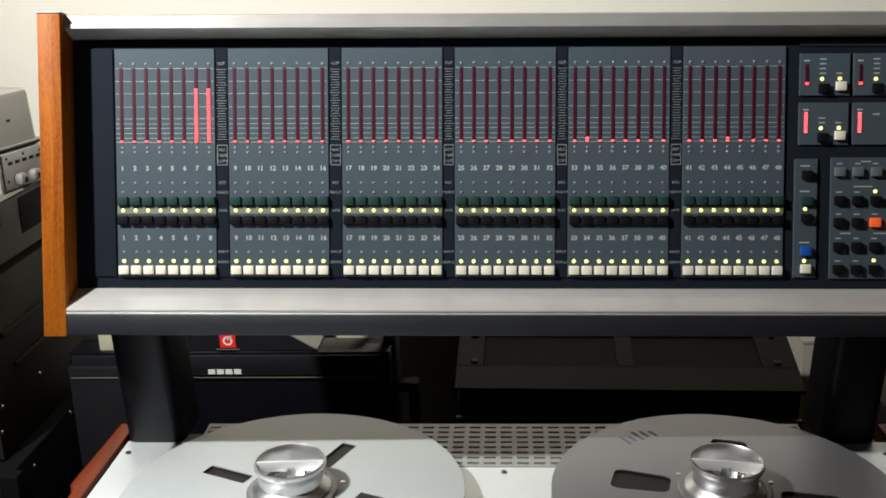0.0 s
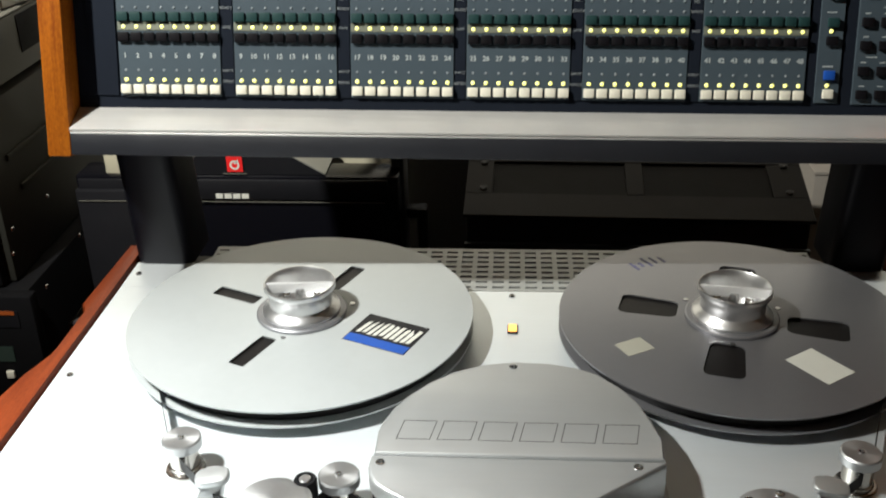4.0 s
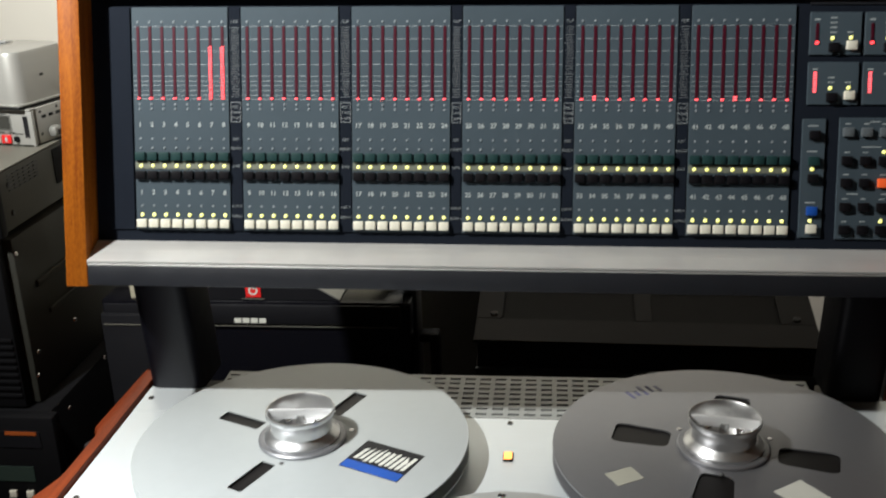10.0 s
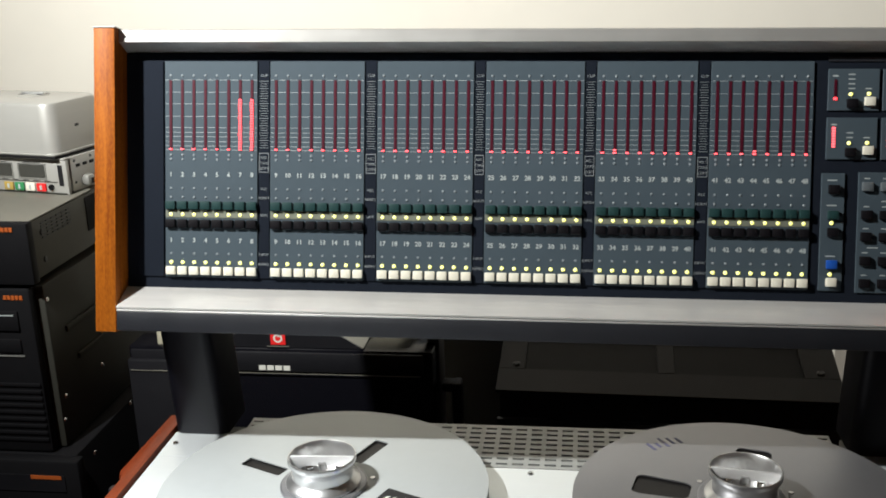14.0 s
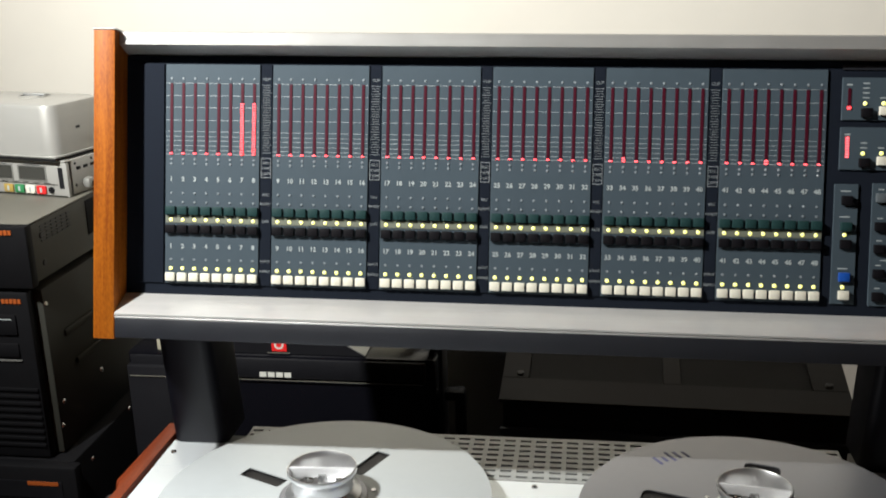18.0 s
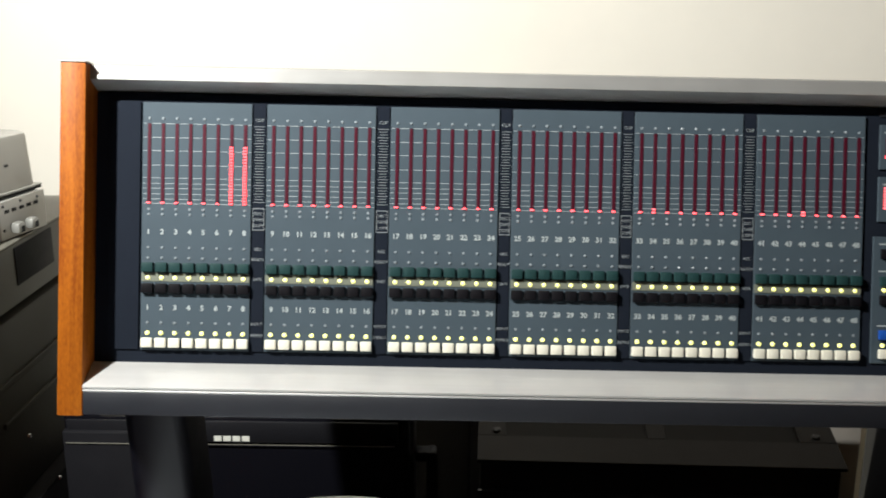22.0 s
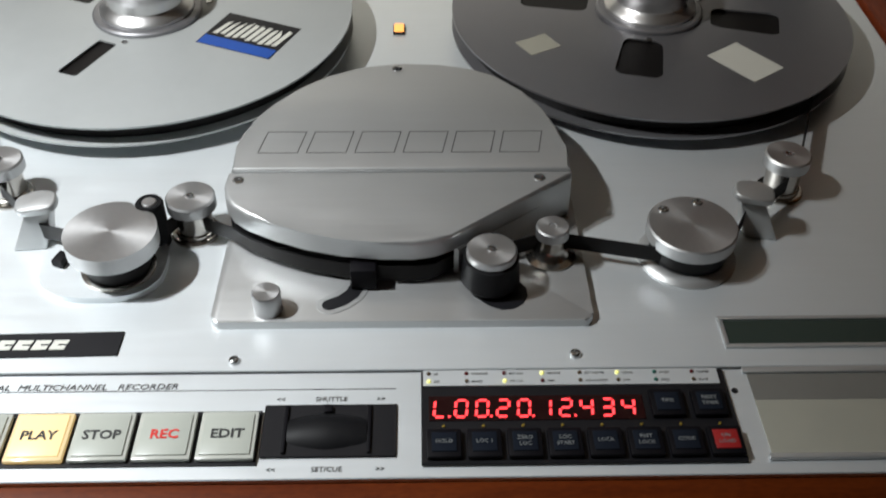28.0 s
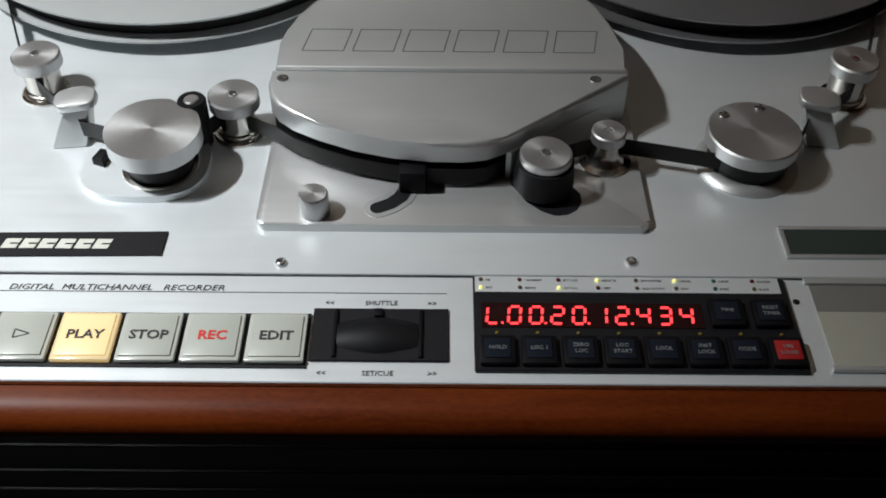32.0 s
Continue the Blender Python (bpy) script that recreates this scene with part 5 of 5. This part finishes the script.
gbox = thing("grey_box", pose(0.590, 1.50, 0.0), "tall narrow grey-beige box against the pale wall", "box")
part("body", box(bm_new(), 0.0, 0.075, 0.0, 0.16, 0.0, 0.640, 0.003), M_GREYBOX, gbox)
part("lid", box(bm_new(), -0.002, 0.077, -0.002, 0.162, 0.6402, 0.648, 0.002), M_GREYBOX, gbox)
# added block in the tone of the shaded wall between television and rack
wall_block = thing("dim_wall_block", pose(-0.12, 1.42, 0.0), "dark grey block in place of the shaded wall behind", "cabinet")
part("body", box(bm_new(), -0.16, 0.10, 0.006, 0.40, 0.0, 0.98, 0.003), M_SHADEGREY, wall_block)
part("door", box(bm_new(), -0.158, 0.040, 0.0, 0.006, 0.04, 0.975, 0.002), M_SHADEGREY, wall_block, "plain grey front of the block")
part("edge_strip", box(bm_new(), 0.043, 0.098, 0.0, 0.006, 0.04, 0.975, 0.002), M_BEIGE, wall_block)

# ---------- gear stack beside the recorder ----------
GXR, GYF = -0.735, 0.930
low = thing("recorder_deck", pose(GXR + 0.035, GYF - 0.02, 0.0), "large dark grey rack machine low in the stack", "rack machine")
# dark grey body coloured black, as its top gets no light
part("body", box(bm_new(), -0.48, -0.010, 0.004, 0.55, 0.0, 0.690, 0.004), M_GEARBLACK, low)
part("front", box(bm_new(), -0.485, 0.004, -0.020, 0.004, 0.52, 0.692, 0.005), M_GEARBLACK, low, "charcoal front with keys")
part("lower_front", box(bm_new(), -0.48, -0.05, -0.012, 0.004, 0.05, 0.515, 0.004), M_GEARBLACK, low)
part("slot", box(bm_new(), -0.40, -0.02, -0.0215, -0.0200, 0.640, 0.668), M_BLACK, low)
part("badge", box(bm_new(), -0.075, -0.025, -0.0225, -0.0215, 0.662, 0.668), M_BADGE, low, "orange maker's bar")
part("display", box(bm_new(), -0.110, -0.040, -0.0215, -0.0200, 0.580, 0.606), M_LCD, low)
for x in (-0.080, -0.052):
    part("key", box(bm_new(), x - 0.006, x + 0.006, -0.0250, -0.0200, 0.552, 0.564, 0.001), M_WHITEKEY, low)
for x in (-0.150, -0.135, -0.120):
    for z in (0.50, 0.485):
        part("key", box(bm_new(), x - 0.005, x + 0.005, -0.0160, -0.0120, z - 0.004, z + 0.004, 0.001), M_WHITEKEY, low)
part("key", box(bm_new(), -0.165, -0.140, -0.0160, -0.0120, 0.462, 0.472, 0.001), M_WHITEKEY, low)
part("moulding", box(bm_new(), -0.010, -0.006, 0.10, 0.50, 0.56, 0.575, 0.0015), M_GEARDARK, low)
for y, z in ((0.06, 0.665), (0.20, 0.685), (0.30, 0.66)):
    b = lathe(bm_new(), [(0.004, 0.0), (0.003, 0.002), (0, 0.0022)], seg=12)
    b.transform(pose(-0.010, y, z, 0, 90, 0))
    part("side_screw", b, M_STEEL, low)

big = thing("video_recorder", pose(GXR, GYF, 0.692), "tall black professional recorder with vent slots", "recorder")
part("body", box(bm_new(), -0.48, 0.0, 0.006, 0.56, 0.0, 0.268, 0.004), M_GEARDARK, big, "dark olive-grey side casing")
part("front", box(bm_new(), -0.485, -0.012, -0.014, 0.006, 0.0, 0.270, 0.006), M_GEARBLACK, big, "black front")
for k in range(9):
    z = 0.020 + 0.0115 * k
    part("vent_slat", box(bm_new(), -0.40, -0.016, -0.0165, -0.0140, z, z + 0.0060, 0.001), M_GEARBLACK, big)
part("cassette_door", box(bm_new(), -0.40, -0.034, -0.0175, -0.0140, 0.203, 0.235, 0.002), M_GEARBLACK, big)
part("lower_line", box(bm_new(), -0.40, -0.034, -0.0160, -0.0140, 0.1615, 0.1630), M_SILVER, big)
for k in range(5):
    part("badge_block", box(bm_new(), -0.053 + 0.0063 * k, -0.053 + 0.0063 * k + 0.0050, -0.0155, -0.0140, 0.2525, 0.2590), M_BADGE, big, "plain orange block")
part("caption_bar", box(bm_new(), -0.067, -0.040, -0.0182, -0.0175, 0.2275, 0.2290), M_PRINT, big)
part("tray_slot", box(bm_new(), -0.40, -0.036, -0.0170, -0.0140, 0.168, 0.190, 0.002), M_GEARBLACK, big)
part("moulding", box(bm_new(), 0.0, 0.005, 0.05, 0.53, 0.176, 0.187, 0.002), M_GEARDARK, big)
part("moulding", box(bm_new(), 0.0, 0.005, 0.075, 0.40, 0.121, 0.131, 0.002), M_GEARDARK, big)
for y, z in ((0.012, 0.244), (0.024, 0.079), (0.012, 0.044), (0.149, 0.078)):
    b = lathe(bm_new(), [(0.0042, 0.0), (0.003, 0.002), (0, 0.0022)], seg=12)
    b.transform(pose(0, y, z, 0, 90, 0))
    part("side_screw", b, M_STEEL, big)

mid_box = thing("cassette_deck", pose(GXR, GYF - 0.005, 0.968), "dark grey rack unit with vented side", "rack unit")
part("body", box(bm_new(), -0.48, 0.0, 0.006, 0.50, 0.004, 0.092, 0.003), M_GEARSIDE, mid_box, "olive-grey casing, shade of its sides put into the colour")
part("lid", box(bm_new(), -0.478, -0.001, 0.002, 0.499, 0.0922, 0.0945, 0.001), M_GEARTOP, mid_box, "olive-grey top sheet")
part("front", box(bm_new(), -0.485, 0.002, -0.012, 0.006, 0.0, 0.094, 0.003), M_GEARBLACK, mid_box, "black front")
for k in range(5):
    part("badge_block", box(bm_new(), -0.050 + 0.0063 * k, -0.050 + 0.0063 * k + 0.0050, -0.0135, -0.0120, 0.0820, 0.0885), M_BADGE, mid_box, "plain orange block")
for r in range(5):
    for c in range(6):
        part("vent_slot", box(bm_new(), 0.0, 0.0012, 0.030 + 0.0155 * c, 0.041 + 0.0155 * c, 0.060 + 0.0055 * r, 0.0625 + 0.0055 * r), M_BLACK, mid_box)
part("handle_recess", box(bm_new(), 0.0, 0.0015, 0.170, 0.301, 0.031, 0.087, 0.0006), M_GEARBLACK, mid_box, "dark handle recess")
for z in (0.028, 0.070):
    b = lathe(bm_new(), [(0.005, 0.0), (0.004, 0.002), (0, 0.0022)], seg=12)
    b.transform(pose(0, 0.030, z, 0, 90, 0))
    part("side_screw", b, M_BLACK, mid_box)

wht = thing("field_meter", pose(-0.752, 1.085, 1.0628, 0, 0, -12), "small silver instrument with coloured keys", "instrument")
part("body", box(bm_new(), -0.26, -0.004, 0.004, 0.115, 0.003, 0.0575, 0.002), M_CASE, wht)
part("side_plate", box(bm_new(), -0.004, 0.0, 0.010, 0.118, 0.002, 0.0580, 0.001), M_CASE, wht, "brushed side plate with sockets")
part("front", box(bm_new(), -0.262, 0.002, -0.003, 0.004, 0.0, 0.0560, 0.0015), M_CASE, wht, "pale printed front")
part("top_lip", box(bm_new(), -0.262, 0.001, -0.004, 0.010, 0.0562, 0.0590, 0.001), M_CASE, wht)
for x in (-0.157, -0.091):
    bz = bm_new()
    box(bz, x - 0.003, x + 0.053, -0.0042, -0.0030, 0.0475, 0.0495)
    box(bz, x - 0.003, x + 0.053, -0.0042, -0.0030, 0.0235, 0.0255)
    box(bz, x - 0.003, x - 0.001, -0.0042, -0.0030, 0.0257, 0.0473)
    box(bz, x + 0.051, x + 0.053, -0.0042, -0.0030, 0.0257, 0.0473)
    part("display_bezel", bz, M_SILVER, wht, "thin grey display bezel")
    part("display", box(bm_new(), x, x + 0.050, -0.0045, -0.0030, 0.0265, 0.0465, 0.0005, 1), mat("grey_lcd", (0.045, 0.045, 0.040), 0.3, 0, 0.05, 60) if x < -0.1 else MATS["grey_lcd"], wht, "dark grey display")
    part("caption_bar", box(bm_new(), x + 0.008, x + 0.042, -0.0034, -0.0030, 0.0490, 0.0505), M_INK, wht)
COLS = (M_BLUEKEY, mat("yellow_key", (0.36, 0.25, 0.06), 0.45, 0, 0), mat("leaf_green_key", (0.03, 0.20, 0.07), 0.45, 0, 0), M_WHITEKEY, M_REDKEY)
for k, m in enumerate(COLS):
    x = -0.137 + 0.0217 * k - (0.022 if k == 0 else 0.0)
    ck = part("coloured_key", box(bm_new(), x - 0.009, x + 0.009, -0.0065, -0.0030, 0.004, 0.0170, 0.001), m, wht)
    part("key_mark", box(bm_new(), x - 0.002, x + 0.002, -0.0069, -0.0065, 0.0065, 0.0145), M_PRINT, ck)
b = lathe(bm_new(), [(0.0050, 0.0), (0.0050, 0.003), (0.003, 0.003), (0.003, 0.001), (0, 0.001)], seg=16)
b.transform(pose(-0.031, -0.003, 0.011, 90))
part("jack", b, M_RUBBER, wht)
part("lower_groove", box(bm_new(), -0.258, -0.018, -0.0036, -0.0030, 0.0190, 0.0202), M_GEARDARK, wht)
part("foot_rail", box(bm_new(), -0.258, -0.002, -0.0040, -0.0030, 0.0005, 0.0025), M_GEARDARK, wht)
for k in range(6):
    part("caption_bar", box(bm_new(), -0.150 + 0.021 * k, -0.138 + 0.021 * k, -0.0034, -0.0030, 0.0208, 0.0218), M_INK, wht)
part("corner_slot", box(bm_new(), -0.0150, -0.0060, -0.0034, -0.0030, 0.014, 0.048), M_BLACK, wht)
for y in (0.030, 0.062):
    cl = part("clip", box(bm_new(), 0.0, 0.016, y, y + 0.019, 0.008, 0.026, 0.006), M_SILVER, wht, "pale metal cable clip")
    part("clip_slot", box(bm_new(), 0.0156, 0.0165, y + 0.006, y + 0.013, 0.011, 0.020), M_BLACK, cl)
for k in range(5):
    part("socket", box(bm_new(), 0.0, 0.0012, 0.022 + 0.017 * k, 0.032 + 0.017 * k, 0.040, 0.045, 0.0004), M_RUBBER, wht)
for y, z in ((0.020, 0.051), (0.060, 0.052), (0.100, 0.050), (0.018, 0.016)):
    b = lathe(bm_new(), [(0.0025, 0.0), (0.0020, 0.001), (0, 0.0012)], seg=10)
    b.transform(pose(0, y, z, 0, 90, 0))
    part("side_screw", b, M_BLACK, wht)

lid = thing("carry_case", pose(-0.762, 1.078, 1.1260, 0, 0, -12.5), "domed silver-grey lid case resting on the instrument", "case")
b = bm_new()
rows_l = []
for z, inset in ((0.0, 0.0), (0.0030, 0.0), (0.0034, 0.0015), (0.0765, 0.0045), (0.0815, 0.0062), (0.0838, 0.0100)):
    rc, pts = 0.022, []
    xa, xb, ya, yb = -0.30 + inset, 0.000 - inset, -0.003 + inset, 0.132 - inset
    for qx, qy, a0 in ((xb - rc, yb - rc, 0), (xa + rc, yb - rc, 90), (xa + rc, ya + rc, 180), (xb - rc, ya + rc, 270)):
        for i in range(8):
            a = radians(a0 + 90 * i / 7)
            pts.append(b.verts.new((qx + rc * math.cos(a), qy + rc * math.sin(a), z)))
    rows_l.append(pts)
b.faces.new(rows_l[0][::-1])
b.faces.new(rows_l[-1])
for p, q in zip(rows_l, rows_l[1:]):
    for i in range(len(p)):
        j = (i + 1) % len(p)
        b.faces.new((p[i], p[j], q[j], q[i]))
shell = part("shell", b, M_CASE, lid, "brushed silver-grey shell")
part("gasket", box(bm_new(), -0.299, 0.0005, -0.0040, 0.1330, -0.0042, 0.0005, 0.002), M_RUBBER, lid, "black rim")
hp = part("handle_plate", lathe(bm_new(), [(0.026, 0.0837), (0.026, 0.0850), (0.022, 0.0858), (0, 0.0858)], -0.100, 0.080, 28), M_CASE, lid)
part("handle_bail", box(bm_new(), -0.122, -0.078, 0.077, 0.083, 0.0858, 0.0890, 0.001), M_COVER, hp)
for s in (-1, 1):
    part("handle_slot", box(bm_new(), -0.100 + s * 0.018 - 0.004, -0.100 + s * 0.018 + 0.004, 0.070, 0.092, 0.0855, 0.0862), M_BLACK, hp)
part("data_label", box(bm_new(), -0.215, -0.112, -0.0022, 0.0050, 0.018, 0.074), M_NOTE, lid, "pale printed label")
for k in range(10):
    part("label_line", box(bm_new(), -0.210, -0.124 - 0.011 * (k % 3), -0.0026, -0.0020, 0.0220 + 0.0050 * k, 0.0235 + 0.0050 * k), M_INK, lid)
part("rim_bead", box(bm_new(), -0.2995, 0.0012, -0.0046, 0.1336, 0.0008, 0.0030, 0.0010), M_SILVER, lid, "dull metal rim bead")
part("side_mark", box(bm_new(), 0.0000, 0.0010, 0.052, 0.060, 0.040, 0.044), M_INK, lid)

# ---------- right-hand side ----------
DESK = pose(0.941, 1.098, 0.0, 0, 0, -5.5)
desk = thing("second_recorder", DESK, "low cream cabinet with a dark brown deck top", "tape machine")
part("body", box(bm_new(), 0.004, 0.66, 0.004, 0.730, 0.05, 0.688, 0.003), M_BOARD, desk)
part("side_board", box(bm_new(), -0.014, 0.004, 0.0, 0.735, 0.46, 0.702, 0.002), M_BOARD, desk, "cream side board")
part("lower_board", box(bm_new(), -0.010, 0.004, 0.0, 0.735, 0.0, 0.454, 0.002), M_BOARD, desk)
part("deck_top", box(bm_new(), 0.006, 0.66, 0.0, 0.735, 0.690, 0.701, 0.002), M_UMBER, desk, "dark brown deck plate")
KX, KY = 0.258, 0.602
b = lathe(bm_new(), [(0.060, 0.701), (0.058, 0.706), (0.048, 0.712), (0.044, 0.728), (0.042, 0.734), (0.042, 0.738)], KX, KY, 48)
kn = part("roller_knob", b, M_CHROMEKNOB, desk, "bright turned flywheel knob")
part("knob_band", lathe(bm_new(), [(0.040, 0.738), (0.041, 0.742), (0.041, 0.754), (0.039, 0.757), (0, 0.757)], KX, KY, 40), M_PAPER, kn, "frosted white ring")
part("knob_gap", lathe(bm_new(), [(0.0405, 0.7360), (0.0405, 0.7425)], KX, KY, 40), M_BLACK, kn)
# the grip is a short drum with one sloping flat cut off its rim
b = lathe(bm_new(), [(0.0375, 0.7572), (0.0385, 0.7590), (0.0380, 0.7990), (0.0370, 0.8000), (0, 0.8000)], 0, 0, 48)
cut = bmesh.ops.bisect_plane(b, geom=b.verts[:] + b.edges[:] + b.faces[:], plane_co=(0.006, 0, 0.8000), plane_no=(0.60, 0, 0.80), clear_outer=True)
bmesh.ops.holes_fill(b, edges=[q for q in cut["geom_cut"] if isinstance(q, bmesh.types.BMEdge)])
bmesh.ops.recalc_face_normals(b, faces=b.faces[:])
b.transform(pose(KX, KY, 0, 0, 0, -35))
part("knob_grip", b, M_BAR, kn, "turned metal grip with a sloping flat")
for x, y in ((0.045, 0.20), (0.020, 0.42), (0.080, 0.13), (0.095, 0.17)):
    part("deck_hole", lathe(bm_new(), [(0.005, 0.701), (0.005, 0.7014), (0, 0.7014)], x, y, 16), M_BLACK, desk)

DT = 0.776
dev = thing("black_device", pose(0.560, 0.800, 0.0), "black cabinet of electronics with small front sockets", "electronics unit")
part("body", box(bm_new(), -0.022, 0.124, 0.004, 0.38, 0.0, DT - 0.006, 0.003), M_BLACK, dev)
part("top_sheet", box(bm_new(), -0.022, 0.125, 0.0, 0.38, DT - 0.0058, DT, 0.001), M_GEARDARK, dev)
part("front", box(bm_new(), -0.020, 0.120, -0.003, 0.004, DT - 0.078, DT - 0.007, 0.002), M_FASCIA, dev, "charcoal front with sockets")
part("front_ledge", box(bm_new(), -0.020, 0.126, -0.035, 0.004, DT - 0.100, DT - 0.080, 0.003), M_GEARTOP, dev, "dark grey ledge below the front")
for x, z in ((0.012, -0.040), (0.040, -0.038)):
    part("socket", box(bm_new(), x - 0.010, x + 0.010, -0.0055, -0.0030, DT + z - 0.010, DT + z + 0.010, 0.001), M_BLACKKEY, dev)
b = lathe(bm_new(), [(0.009, 0.0), (0.009, 0.006), (0.006, 0.006), (0.006, 0.002), (0, 0.002)], seg=16)
b.transform(pose(0.085, -0.003, DT - 0.038, 90))
part("round_socket", b, M_CHROME, dev)
wbx = thing("white_box", pose(0.5340, 0.8680, DT, 0, 0, -8), "pale plastic box with small dark holes beside the card box", "box")
part("shell", box(bm_new(), 0.0, 0.0120, 0.0, 0.088, 0.0, 0.036, 0.002), M_WHITEKEY, wbx)
for y, z in ((0.030, 0.024), (0.058, 0.016), (0.012, 0.010)):
    part("hole", box(bm_new(), -0.0008, 0.0, y, y + 0.005, z, z + 0.005), M_INK, wbx)
top_box = thing("cardboard_box", pose(0.5850, 0.8780, DT, 0, 0, -8), "small dark box with a yellow and pink printed lid", "box")
part("box_body", box(bm_new(), -0.034, 0.049, 0.002, 0.100, 0.0, 0.0680, 0.001), M_UMBER, top_box, "dark brown card sides")
lidp = part("lid", box(bm_new(), -0.0515, 0.0515, 0.0, 0.102, 0.0682, 0.0740, 0.001), mat("yellow_card", (0.50, 0.33, 0.08), 0.6, 0, 0.15, 30), top_box, "yellow-edged lid")
part("printed_sheet", box(bm_new(), -0.0400, 0.0400, 0.012, 0.096, 0.0740, 0.0743), mat("faded_green_print", (0.32, 0.33, 0.16), 0.6, 0, 0.3, 50), lidp, "faded green and pink print")
M_PINK = mat("pink_print", (0.42, 0.17, 0.16), 0.6, 0, 0.3, 60)
part("pink_field", prism(bm_new(), [(-0.036, 0.030), (-0.004, 0.022), (0.006, 0.060), (-0.030, 0.086)], 0.0743, 0.0746), M_PINK, lidp)
part("dark_print", prism(bm_new(), [(-0.008, 0.040), (0.010, 0.034), (0.030, 0.044), (0.026, 0.060), (0.004, 0.070), (-0.010, 0.056)], 0.0746, 0.0749), mat("dark_red_print", (0.13, 0.05, 0.045), 0.6, 0, 0.5, 120), lidp)
# crumpled film on the device
b = bm_new()
rnd = random.Random(5)
grid = [[b.verts.new((-0.005 + 0.0085 * i + rnd.uniform(-0.003, 0.003), 0.012 + 0.0085 * j + rnd.uniform(-0.003, 0.003), DT + 0.0015 + rnd.uniform(0, 0.006) * (0 < i < 9 and 0 < j < 6))) for j in range(7)] for i in range(10)]
for i in range(9):
    for j in range(6):
        b.faces.new((grid[i][j], grid[i + 1][j], grid[i + 1][j + 1], grid[i][j + 1]))
ret = bmesh.ops.extrude_face_region(b, geom=b.faces[:])
bmesh.ops.translate(b, vec=(0, 0, -0.0006), verts=[v for v in ret["geom"] if isinstance(v, bmesh.types.BMVert)])
bmesh.ops.recalc_face_normals(b, faces=b.faces[:])
film_ob = tagged(part("plastic_wrap", b, M_FILM), "crumpled dark clear plastic wrap on the black device", "wrapping")
film_ob.location = (0.594, 0.800, 0.0)

spk = thing("loudspeaker", pose(0.870, 1.0, 0.0, 0, 0, 0), "tall black loudspeaker cabinet on the floor", "loudspeaker")
part("cabinet", box(bm_new(), 0.0, 0.38, -0.36, 0.0, 0.0, 1.46, 0.006), M_GEARBLACK, spk)
part("grille", box(bm_new(), 0.015, 0.365, -0.376, -0.360, 0.06, 1.43, 0.005), M_RUBBER, spk, "black cloth grille")

blk = thing("small_monitor", pose(-0.60, 1.02, 0.0), "dark low unit between the stack and the television", "electronics unit")
part("body", box(bm_new(), -0.060, 0.080, 0.0, 0.30, 0.0, 0.806, 0.003), M_BLACK, blk)
part("front_line", box(bm_new(), -0.055, 0.080, -0.002, 0.0, 0.7885, 0.7893), M_GEARTOP, blk)
part("grey_top", box(bm_new(), -0.040, 0.075, 0.01, 0.28, 0.807, 0.812, 0.001), M_GEARTOP, blk)
wb = thing("white_adapter", pose(-0.595, 1.06, 0.812), "small white plastic adapter on the dark unit", "adapter")
part("shell", box(bm_new(), -0.020, 0.034, -0.02, 0.02, 0.0, 0.050, 0.004), M_CREAM, wb)
